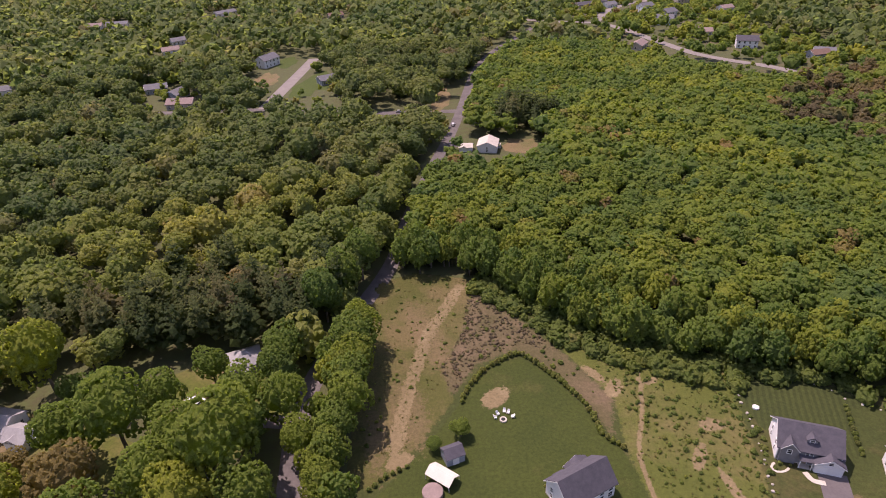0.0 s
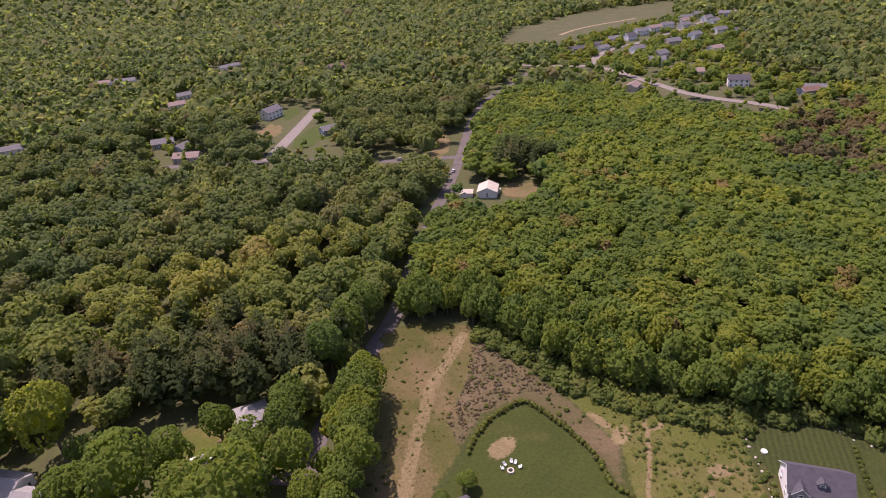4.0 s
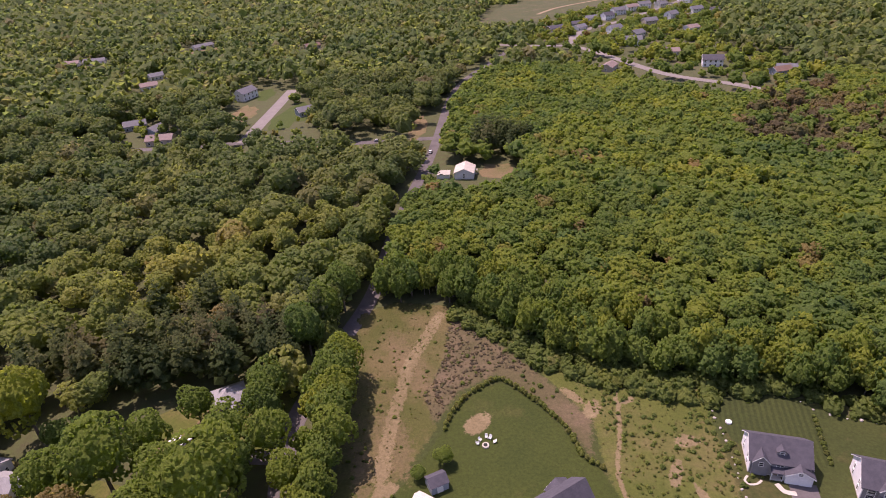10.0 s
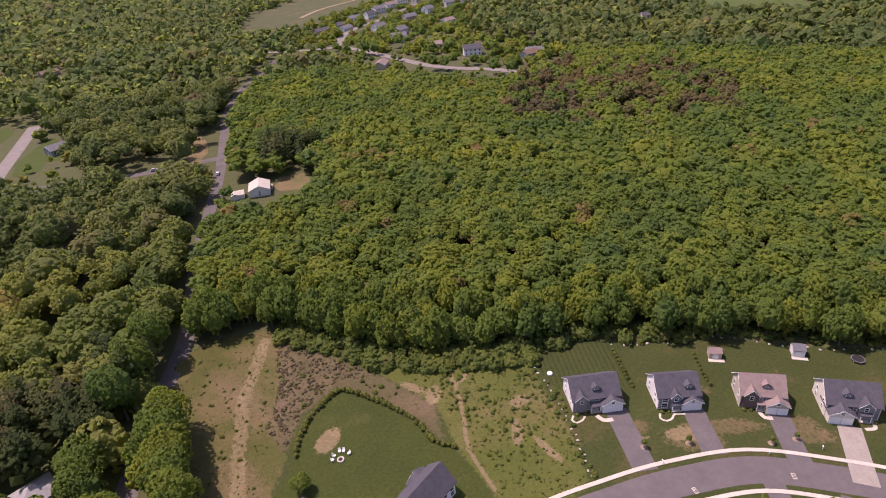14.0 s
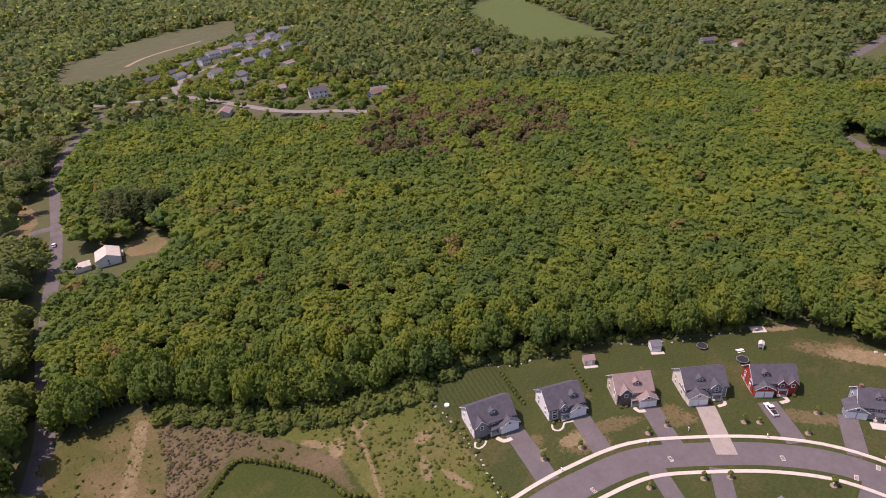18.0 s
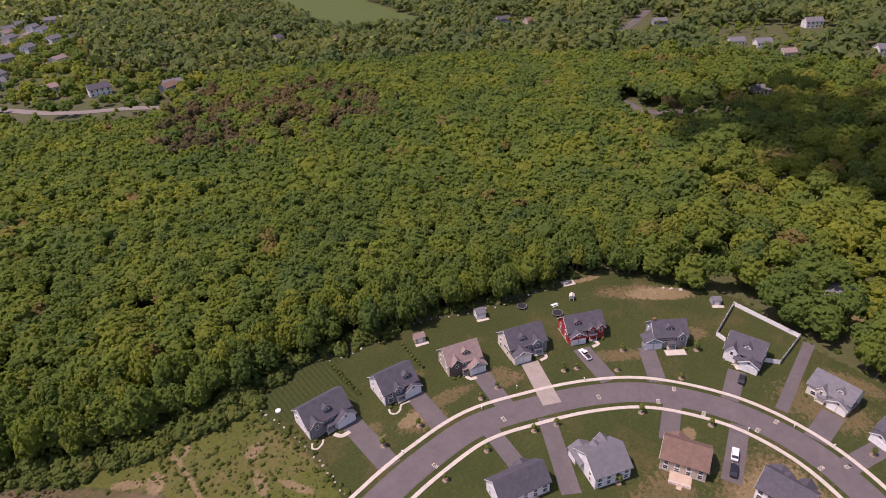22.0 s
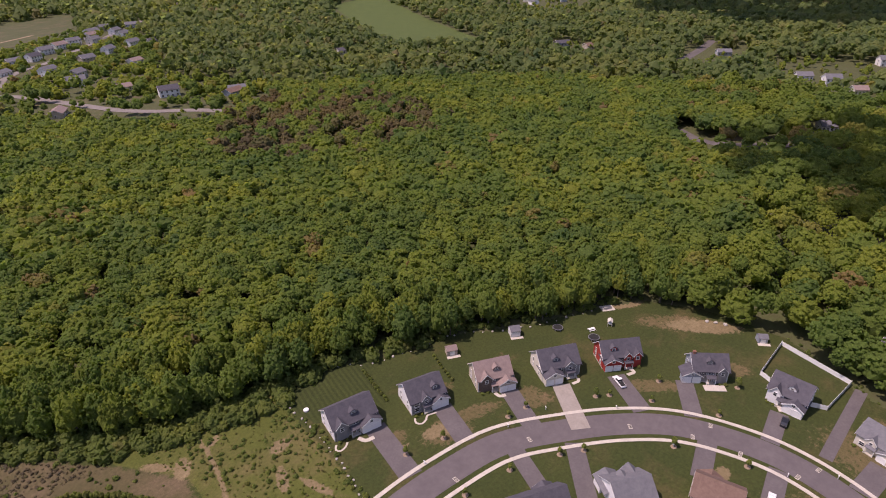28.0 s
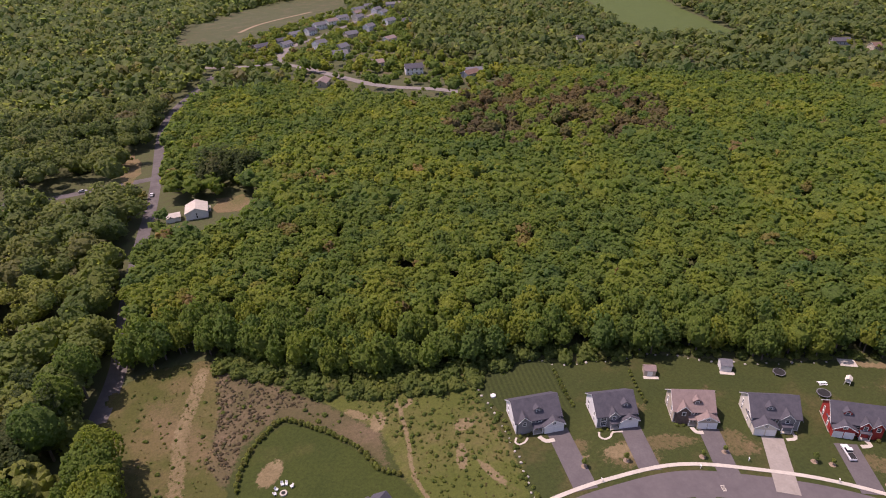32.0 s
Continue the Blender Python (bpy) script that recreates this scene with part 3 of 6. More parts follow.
def crown_shape(rng, lobes, clumps, lump, tall=1.0, heart=True):
    """A crown of about 1 m radius and centre 0: uneven lobes whose outside is heaped with pointed clumps of leaves. Triangles only."""
    a = 2 * math.pi * (np.arange(lobes) + rng.uniform(-0.35, 0.35, lobes)) / max(lobes - 1, 1)
    d = rng.uniform(0.34, 0.6, lobes)
    d[0] = 0.0
    z = rng.uniform(-0.32, 0.34, lobes)
    z[0] = rng.uniform(0.2, 0.42)
    centres = np.stack([d * np.cos(a), d * np.sin(a), z], 1)
    radii = np.where(np.arange(lobes) == 0, rng.uniform(0.46, 0.6, lobes), rng.uniform(0.34, 0.5, lobes))
    # places on the lobes' common outside
    n = rng.normal(0, 1, (clumps * 9, 3))
    n /= np.linalg.norm(n, axis=1, keepdims=True)
    who = rng.choice(lobes, len(n), p=radii ** 2 / (radii ** 2).sum())
    c = centres[who] + n * radii[who][:, None]
    gap = np.linalg.norm(c[:, None] - centres[None], axis=2) - radii[None]
    gap[np.arange(len(n)), who] = 9
    ok = (gap.min(1) > -0.06) & (c[:, 2] > -0.62)
    n, c = n[ok][:clumps], c[ok][:clumps]
    k = len(n)
    n = n + 0.28 * rng.normal(0, 1, n.shape) + (0, 0, 0.12)
    n /= np.linalg.norm(n, axis=1, keepdims=True)
    u = np.cross(n, rng.normal(0, 1, n.shape))
    u /= np.linalg.norm(u, axis=1, keepdims=True)
    w = np.cross(n, u)
    s = (lump * rng.uniform(0.65, 1.35, k))[:, None]
    c = c + n * s * rng.uniform(-0.55, 0.45, (k, 1))
    side = lambda: rng.uniform(0.75, 1.25, (k, 1)) * s
    low = lambda: n * s * rng.uniform(-0.75, 0.0, (k, 1))
    tip = c + n * s * rng.uniform(0.35, 0.75, (k, 1)) + u * s * rng.uniform(-0.3, 0.3, (k, 1))
    V = [np.stack([c - u * side() + low(), c - w * side() + low(), c + u * side() + low(), c + w * side() + low(), tip], 1).reshape(-1, 3)]
    F = [(np.array([[0, 1, 4], [1, 2, 4], [2, 3, 4], [3, 0, 4]])[None] + 5 * np.arange(k)[:, None, None]).reshape(-1, 3)]
    if heart:
        V.append(ICO1[0] * (0.74, 0.74, 0.62) * (1 + rng.normal(0, 0.1, (len(ICO1[0]), 1))))
        F.append(ICO1[1] + 5 * k)
    return np.concatenate(V) * (1, 1, tall), np.concatenate(F)


def pine_shape(rng, tiers, arms):
    """A white pine's crown: whorls of feathery sprays round the stem, 1 m radius, from -1 to 1."""
    V, F, base = [], [], 0
    for t in range(tiers):
        z = -0.9 + 1.8 * t / (tiers - 1)
        reach = 1.0 - 0.8 * (t / (tiers - 1)) ** 1.5
        for a in range(arms):
            g = 2 * math.pi * (a + rng.uniform(-0.35, 0.35)) / arms + t * 0.7
            r = reach * rng.uniform(0.6, 1.15)
            d, s = np.array([math.cos(g), math.sin(g), 0]), np.array([-math.sin(g), math.cos(g), 0])
            for q in range(3):
                c = d * r * (0.35 + 0.3 * q) + np.array([0, 0, z + 0.05 * q + rng.uniform(-0.05, 0.05)])
                u = rng.uniform(0.7, 1.2) * r * 0.30
                tilt = rng.normal(0, 0.28, 2)
                up_ = np.array([0, 0, 1.0]) * u
                V.append(np.array([c - d * u + up_ * tilt[0], c - s * u + up_ * tilt[1], c + d * u * 1.2 - up_ * tilt[0] * 0.5, c + s * u - up_ * tilt[1], c + (0, 0, u * 0.5)]))
                F.append(np.array([[0, 1, 4], [1, 2, 4], [2, 3, 4], [3, 0, 4]]) + base)
                base += 5
    return np.concatenate(V), np.concatenate(F)


rng = np.random.default_rng(7)
NEAR = [crown_shape(rng, 6, 105, 0.155) for _ in range(9)]
EDGE = [crown_shape(rng, 7, 210, 0.115) for _ in range(7)]
STATELY = [crown_shape(rng, 9, 200, 0.12) for _ in range(7)]
HERO = [crown_shape(rng, 11, 760, 0.066) for _ in range(7)]
MID = [crown_shape(rng, 5, 34, 0.24) for _ in range(9)]
BROAD = [crown_shape(rng, 8, 112, 0.14) for _ in range(7)]
FAR = [crown_shape(rng, 4, 9, 0.42, heart=False) for _ in range(9)]
SMALL = [crown_shape(rng, 3, 14, 0.36) for _ in range(5)]
TUFTS = [crown_shape(rng, 2, 6, 0.45, heart=False) for _ in range(4)]
BUSH = [crown_shape(rng, 4, 34, 0.24) for _ in range(5)]
PINES = [pine_shape(rng, 6, 7) for _ in range(5)]


def outward(v):
    """The way each leaf of a crown faces: away from the crown's heart."""
    o = np.asarray(v) + (0, 0, 0.9)
    return o / np.maximum(np.linalg.norm(o, axis=1, keepdims=True), 1e-6)


def woods(name, shapes, places, mat, label, category, kind="stuff"):
    """Many crowns in one mesh. places: rows of x, y, z of the middle, radius, height, tint."""
    V, F, T, D, base = [], [], [], [], 0
    r2 = np.random.default_rng(len(places))
    pick, spin = r2.integers(0, len(shapes), len(places)), r2.uniform(0, 2 * math.pi, len(places))
    for k, (sv, sf) in enumerate(shapes):
        p = places[pick == k]
        if not len(p):
            continue
        c, s = np.cos(spin[pick == k])[:, None], np.sin(spin[pick == k])[:, None]
        x = (sv[None, :, 0] * c - sv[None, :, 1] * s) * p[:, 3:4] + p[:, 0:1]
        y = (sv[None, :, 0] * s + sv[None, :, 1] * c) * p[:, 3:4] + p[:, 1:2]
        z = sv[None, :, 2] * p[:, 4:5] + p[:, 2:3]
        V.append(np.stack([x, y, z], -1).reshape(-1, 3))
        F.append((sf[None] + (base + np.arange(len(p)) * len(sv))[:, None, None]).reshape(-1, 3))
        T.append(np.repeat(p[:, 5], len(sv)))
        o = outward(sv)
        D.append(np.stack([o[None, :, 0] * c - o[None, :, 1] * s, o[None, :, 0] * s + o[None, :, 1] * c, np.repeat(o[None, :, 2], len(p), 0)], -1).reshape(-1, 3))
        base += len(p) * len(sv)
    ob = link_mesh(name, np.concatenate(V), np.concatenate(F), mat, tint=np.concatenate(T), dome=np.concatenate(D))
    return tagged(ob, label, category, kind=kind)


def scatter(x0, x1, y0, y1, step, seed):
    r3 = np.random.default_rng(seed)
    x, y = np.meshgrid(np.arange(x0, x1, step), np.arange(y0, y1, step * 0.9))
    x = x + (np.arange(x.shape[0]) % 2)[:, None] * step / 2
    return x.ravel() + r3.normal(0, 0.33 * step, x.size), y.ravel() + r3.normal(0, 0.33 * step, x.size), r3


def in_view(x, y, near=0.0):
    """The wedge of land that the flight ever looks at, with a margin."""
    a = np.degrees(np.arctan2(y + 25, x))
    return (a > -36) & (a < 136)


YARDS = ((30, 308, 15, 0.0), (50, 311, 14, 0.0), (-131, 525, 17, 0), (-87, 452, 20, 0.04), (-86, 480, 12, 0.0), (-75, 404, 14, 0.3), (-20, 384, 12, 0.2), (-178, 416, 20, 0.3), (-129, 482, 18, 0.04), (-122, 545, 14, 0.0), (-254, 800, 28, 0.06), (-372, 760, 28, 0.1), (-337, 472, 16, 0.1), (-254, 645, 12, 0.1), (-246, 599, 12, 0.1),
         (-205, 465, 20, 0.3), (216, -31, 5.5, 0), (222, -98, 30, 0.06), (250, -125, 40, 0.2), (424, 66, 6, 0.0), (680, 318, 25, 0.2), (478, 29, 8, 0.0), (604, 23, 12, 0.1), (630, -46, 16, 0.1), (741, 14, 16, 0.1), (690, 60, 45, 0.4), (1070, 570, 85, 0.2), (8, 400, 10, 0.15), (22, 430, 9, 0.15),
         (190, -110, 24, 0.25), (-106, 760, 18, 0.1), (630, 58, 20, 0.05), (720, 170, 35, 0.2), (505, 530, 14, 0.1), (650, -150, 35, 0.25), (630, -228, 30, 0.25), (-53, 326, 6, 0), (187, 531, 11, 0.0), (273, 512, 16, 0.03), (317, 477, 12, 0.05))
WEST_YARD = ((-150, 92), (-146, 128), (-120, 140), (-96, 136), (-84, 141), (-50, 146), (-36, 138), (-33, 60), (-150, 60))


def open_land(x, y, least=0.0, plots=True):
    """How wooded the cleared places are, as they are seen over the trees before them."""
    d = np.ones(np.shape(x))
    d[inside(HILL_FIELD, x, y) | inside(FIELD_2, x, y)] = 0
    d[inside(HILL_TOWN, x, y)] = 0.8
    for line, half in ((SIDE_ROAD[-20:], 4.0), (STUB, 6.5), (HILL_ROAD, 6.0), (HILL_ROAD2, 4.0), (EAST_ROAD, 5.7), (EAST_ROAD2, 6.0)):
        d[from_line(line, x, y) < half] = 0
    d[(from_line(OLD_ROAD, x, y) < 4.2) & (y > 290)] = 0
    for cx, cy, *_ in HILL_HOUSES if plots else ():
        d[np.hypot(x - cx, y - cy) < 8.5] = 0
    for cx, cy, r, f in YARDS:
        if r < least:
            continue
        d = np.where(np.hypot(x - cx, y - cy) < r, np.minimum(d, f), d)
    return d


def density(x, y):
    """How wooded the land is: 0 open, 1 closed canopy. Low growth stands on the near side of what lies open."""
    d = np.ones(np.shape(x))
    for k in (1.0, 1.035, 1.07, 1.1):
        d[open_land(x * k, y * k, 7.0 if k > 1 else 0.0) < 1] = 0
    d[inside(DEV, x, y) | inside(WEST_YARD, x, y)] = 0
    for line, half in ((OLD_ROAD, 4.0), (SIDE_ROAD, 6.0), (NEW_ROAD, 9.0)):
        d[from_line(line, x, y) < half] = 0
    return d


def garden_density(x, y):
    """Small yard trees: where the land is neither open nor wood."""
    d = open_land(x, y)
    for k in (1.017, 1.034):
        d = np.where(open_land(x * k, y * k) == 0, 0.0, d)
    return np.where(d < 1, d * 0.9, np.where(np.minimum(open_land(x * 1.07, y * 1.07), open_land(x * 1.1, y * 1.1)) < 1, 0.5, 0.0))


def old_wood(x, y):
    """Where the trees are old and broad-crowned: west of the old road, and far off on the hills."""
    road_x = np.interp(y, OLD_ROAD[:, 1], OLD_ROAD[:, 0])
    return (x < road_x - 2) | (x > 0.9 * y + 380) | (np.hypot(x, y) > 560) | ((y < 40) & (x > 185))


def patch(x, y, size, k=0.0):
    """Slow, uneven drift over the land, about -1 to 1."""
    x, y = x / size, y / size
    u, v = x + 0.9 * np.sin(0.8 * y + k), y + 0.9 * np.sin(0.7 * x + 2 * k)
    return 0.5 * np.sin(u + k) * np.cos(1.1 * v) + 0.35 * np.sin(2.3 * u - 1.7 * v + 3 * k) + 0.25 * np.cos(3.9 * v + 3.1 * u + k)


def stand(step, keep, seed, lo, hi, tall, span=(-1500, 1500, -900, 1500), vary=1.6, how=None, lean=0.06, flat=1.0):
    x, y, r3 = scatter(*span, step, seed)
    ok = keep(x, y) & in_view(x, y)
    x, y = x[ok], y[ok]
    ok = r3.uniform(0, 1, len(x)) < (how or density)(x, y)
    x, y = x[ok], y[ok]
    q = r3.uniform(0, 1, len(x)) ** 1.5
    r = lo * 0.85 + (hi * 1.18 - lo * 0.85) * q
    h = r3.normal(tall - 1.0, vary, len(x)) + 2.0 * q + 1.2 * patch(x, y, 38.0, 1.0)
    half = r * r3.uniform(0.8, 1.05, len(x)) * flat
    tint = np.clip(0.47 + lean + 0.135 * r3.normal(0, 1, len(x)) + 0.26 * patch(x, y, 26.0, 4.0), 0, 0.9)
    odd = r3.uniform(0, 1, len(x)) < (0.012 if lean < 0 else 0.016)
    tint[odd] = r3.uniform(0.9, 1.0, odd.sum())
    return np.stack([x, y, rise(x, y) + h - half * 0.8, r, half, tint], 1)


def dist(x, y):
    return np.hypot(x - 5, y)


PINE_LAND = ((-136, 162), (-118, 186), (-80, 196), (-50, 190), (-33, 180), (-35, 163), (-41, 148), (-50, 143), (-66, 147), (-86, 143), (-110, 146), (-128, 150))


PINE_GAP = ((36, 330), (50, 326), (64, 330), (74, 342), (66, 362), (46, 360))


def pine_land(x, y):
    """The grove, its upper side running out raggedly into the broadleaf wood."""
    back = 158 + 0.1 * x + 100 * 0.1
    return inside(PINE_GAP, x, y) | inside(PINE_LAND, x, y) & ((y < back + 8) | (patch(x, y, 9.0, 2.0) > 0.06 + 0.012 * (y - back - 8)))


def bud_land(x, y):
    return np.hypot((x - 278) / 80, (y - 310) / 78) < 1 + 0.2 * np.sin(x * 0.09) * np.cos(y * 0.11)


R1, R2, R3 = 265, 540, 1000
BUDS = lambda x, y: bud_land(x, y) & (patch(x, y, 11.0, 3.0) < 0.08)
near = stand(5.4, lambda x, y: (dist(x, y) < R1) & ~pine_land(x, y) & ~old_wood(x, y), 1, 4.1, 5.7, 13, (-420, 420, -420, 420), 0.6, lean=-0.07, flat=0.95)
stately = stand(8.8, lambda x, y: (dist(x, y) < R1) & ~pine_land(x, y) & old_wood(x, y), 9, 4.8, 8.4, 14.5, (-420, 420, -420, 420), 2.4, lean=0.0)
edge = from_line([*DEV, DEV[0]], near[:, 0], near[:, 1])
edge[near[:, 1] < -110] = 99
as_things = np.argsort(edge)[:265]
EDGE_TREES = near[as_things][:, :2]
near = np.delete(near, as_things, 0)
mid = stand(6.2, lambda x, y: (dist(x, y) >= R1 - 3) & (dist(x, y) < R2) & ~BUDS(x, y) & ~old_wood(x, y) & ~pine_land(x, y), 2, 4.8, 6.6, 13.5, (-700, 700, -600, 700), 0.7, lean=-0.02, flat=0.95)
broad = stand(10.2, lambda x, y: (dist(x, y) >= R1 - 3) & (dist(x, y) < R2) & ~BUDS(x, y) & old_wood(x, y), 10, 5.6, 9.2, 16, (-700, 700, -600, 700), 2.6)
bud = stand(6.6, BUDS, 3, 3.8, 5.6, 13.0, (100, 420, 180, 460))
far = stand(10.6, lambda x, y: (dist(x, y) >= R2) & (dist(x, y) < R3), 4, 5.6, 8.8, 15, vary=2.2)
veryfar = np.concatenate([stand(17.5, lambda x, y: (dist(x, y) >= R3) & (dist(x, y) < 1700), 15, 9.0, 14.0, 15, (-1700, 1700, -1700, 1700)),
                          stand(32.0, lambda x, y: (dist(x, y) >= 1700) & (dist(x, y) < 2600), 5, 17, 25, 16, (-2600, 2600, -2600, 2600)),
                          stand(64.0, lambda x, y: (dist(x, y) >= 2600) & (dist(x, y) < 4850), 8, 38, 50, 20, (-4800, 4800, -4800, 4800))])
outland = lambda x, y: (dist(x, y) > 200) & ~inside(DEV, x, y) & ~pine_land(x, y)
town = lambda x, y: outland(x, y) & inside(HILL_TOWN, x, y)
garden = stand(8.5, lambda x, y: outland(x, y) & ~inside(HILL_TOWN, x, y), 14, 2.4, 4.4, 6.5, (-1300, 1300, -300, 1300), 1.6, garden_density)
estate = stand(10.0, town, 15, 3.6, 7.0, 8.0, (100, 600, 400, 1100), 1.8, garden_density)
# tall trees that stand on the near side of the hill street
street_trees = np.array([(x, y, rise(x, y) + h - r * 0.8, r, r, 0.3) for x, y, r, h in ((193, 594, 8.5, 16), (200, 585, 6.5, 13), (219, 486, 6.5, 14), (226, 478, 6.0, 13), (252, 437, 6.5, 14), (262, 424, 7.0, 15), (176, 636, 5.0, 9), (206, 548, 3.6, 7), (210, 541, 3.2, 6.5), (246, 548, 7.0, 13),
                                                                                      (232, 600, 7.5, 15), (262, 540, 6.5, 13), (288, 500, 7.5, 15), (250, 660, 6.0, 12), (228, 690, 5.0, 9), (270, 690, 6.5, 13), (236, 730, 5.5, 11))])
estate = np.concatenate([estate, street_trees])
woods("garden_trees", SMALL, garden, M_LEAF, "small green trees between far houses", "trees")
woods("estate_trees", MID, estate, M_LEAF, "round green garden trees of the hill estate", "trees")
woods("forest_near", NEAR, near, M_LEAF, "closed spring green broadleaf woods", "forest")
west = lambda p: p[:, 0] < np.interp(p[:, 1], OLD_ROAD[:, 1], OLD_ROAD[:, 0])
woods("forest_old", STATELY, stately[west(stately)], M_OLIVE, "old broad-crowned olive trees west of the road", "forest")
woods("forest_old_east", STATELY, stately[~west(stately)], M_LEAF, "old broad-crowned trees in fresh leaf", "forest")
woods("forest_mid", MID, mid, M_LEAF, "rolling green broadleaf canopy", "forest")
woods("forest_broad", BROAD, broad[west(broad)], M_HAZY, "old broad-crowned olive woods in spring leaf", "forest")
woods("forest_broad_east", BROAD, broad[~west(broad)], M_LEAF, "old broad-crowned woods in spring leaf", "forest")
woods("forest_budding", MID, bud, M_BUD, "reddish brown stand of budding trees", "forest")
# the haze over the far woods is in their leaf colour
woods("forest_far", FAR, far, M_HAZY, "distant green woods over rolling land", "forest")
woods("forest_horizon", FAR, veryfar, M_HAZY, "woods on the far hills", "forest")
pines = stand(5.7, lambda x, y: pine_land(x, y), 6, 3.2, 4.6, 19, (-200, 90, 100, 380))
pines[:, 4] *= 1.7
pines[:, 2] -= 3.0
woods("pine_grove", PINES, pines, M_PINE, "dark green white pine grove", "forest")

# ---- roads ----
ribbon("old_road", OLD_ROAD, 3.1, M_OLDROAD, 0.05, "weathered grey two-lane road through the woods", "road")
ribbon("side_road", SIDE_ROAD, 3.4, M_OLDROAD, 0.045, "pale grey side road", "road")
ribbon("stub_road", STUB, 4.8, M_PALEROAD, 0.055, "short wide pale dead-end street", "road")
ribbon("new_road", NEW_ROAD, 4.15, M_ASPHALT, 0.06, "smooth dark asphalt estate road", "road")
ribbon("hill_road", HILL_ROAD, 4.6, M_PALEROAD, 0.45, "pale street in front of the far houses", "road")
ribbon("hill_road_back", HILL_ROAD2, 4.6, M_PALEROAD, 0.6, "pale street climbing behind the far houses", "road")
ribbon("east_road", EAST_ROAD, 4.0, M_OLDROAD, 0.05, "pale road at the edge of the woods", "road")
ribbon("east_road_far", EAST_ROAD2, 5.0, M_OLDROAD, 0.05, "pale far street among trees", "road")
for side in (-6.25, 6.25):
    ribbon("sidewalk", offset_line(NEW_ROAD, side), 0.58, M_CONCRETE, 0.16, "pale concrete sidewalk along the estate road", "sidewalk", 0.14)
sheet("upland_field", HILL_FIELD, M_FARFIELD, 0.3, "dry upland field with a sandy track", "field")
sheet("crop_field", FIELD_2, M_GREENFIELD, 0.3, "smooth green field beyond the woods", "field")
sheet("hill_estate_ground", HILL_TOWN, M_FARFIELD, 0.2, "dry grass plots of the far hill estate", "lawn")

# ---- open land ----
def blot(cx, cy, rx, ry, turn, seed, mat=None, z=0.075):
    r4 = np.random.default_rng(seed)
    a = np.linspace(0, 2 * math.pi, 22)[:-1]
    r = 1 + r4.normal(0, 0.16, len(a))
    x, y = rx * r * np.cos(a), ry * r * np.sin(a)
    c, s = math.cos(radians(turn)), math.sin(radians(turn))
    return sheet("bare_patch", np.stack([cx + c * x - s * y, cy + s * x + c * y], 1), mat or M_EARTH, z, "worn patch of bare tan earth", "bare earth", 0)


for k, row in enumerate(((50, 311, 11, 13, 0), (-129, 482, 11, 22, 8), (214, -31, 6, 6, 0), (8, 405, 6, 30, -10), (-60, 378, 26, 5, -10), (425, 80, 9, 11, 0), (196, 690, 12, 34, -20), (215, 750, 25, 60, -35),
                         (-240, 800, 26, 16, 30), (-350, 750, 24, 16, 0), (-72, 121, 6, 8, 20), (-63, 132, 7, 9, 0), (-124, 106, 14, 9, -20))):
    blot(*row, seed=k + 40)
blot(-88, 460, 12, 36, -10, 90, M_TURF, 0.06), blot(-123, 541, 9, 20, 0, 91, M_TURF, 0.06), blot(212, -96, 26, 22, 20, 92, M_LAWN, 0.06), blot(-62, 126, 22, 20, 0, 93, M_MEADOW, 0.045), blot(-112, 106, 28, 18, 0, 94, M_MEADOW, 0.045)
hill_track = smooth_line([(205, 905), (245, 960), (300, 1010), (370, 1060)], 8)
ribbon("upland_track", hill_track, 3.0, M_SAND, 0.45, "sandy track across the upland field", "track")
ribbon("lane", smooth_line([(189, -21.5), (170, -19), (152.5, -16.8)], 4), 1.7, M_DRIVE, 0.085, "narrow asphalt lane beside the white fence", "lane")


def drive(ax, ay, bx, by, half, mat=None, label="dark asphalt driveway"):
    """A driveway from the garage a to the road b, its edges uneven by a hand's width."""
    n = max(4, int(math.hypot(bx - ax, by - ay) / 2))
    line = np.stack([np.linspace(ax, bx, n), np.linspace(ay, by, n)], 1)
    ribbon("driveway", line, half, mat or M_DRIVE, 0.095, label, "driveway", 0.05)


for row in ((88.6, 90.3, 81.4, 70.0, 3.2), (107, 79.5, 100, 65.2, 3.0), (125, 66.5, 115.5, 52.0, 2.9), (151.5, 42.5, 141, 29.5, 3.0), (161.8, 24, 147.5, 16.5, 2.7), (164, -3.2, 150, -3.5, 2.5),
            (158, -29.5, 145.2, -25.8, 3.0), (150.3, -40.7, 139.8, -33.7, 2.6), (138.7, -51.3, 130.0, -46.0, 2.8), (116.1, -68.3, 109.8, -57.0, 2.8), (98, 39.8, 105.5, 52.5, 2.5), (97, 25, 117.5, 40.5, 2.6),
            (126, 8.3, 140, 10.5, 2.6), (120, -8.6, 141, -7.6, 2.5), (104, -42, 114.5, -48.5, 3.0), (28, 84, 30, 68, 2.8), (21, 313, 10, 320, 2.5), (-72, 121, -44, 116, 2.4)):
    drive(*row)
drive(137.2, 54.8, 123.5, 41.2, 2.9, M_CDRIVE, "pale concrete driveway")

# ---- houses ----
EST = "houses along the estate road"
BEDS = []


def gable_walls(x0, x1, y0, y1, h, up, axis="x", bm=None, z0=-0.3):
    """A block with a pitched top; the ridge runs along the axis."""
    lo, hi = (y0, y1) if axis == "x" else (x0, x1)
    prof = ((lo, z0), (hi, z0), (hi, h), ((lo + hi) / 2, h + up), (lo, h))
    return prism(prof, *((x0, x1) if axis == "x" else (y0, y1)), axis, bm)


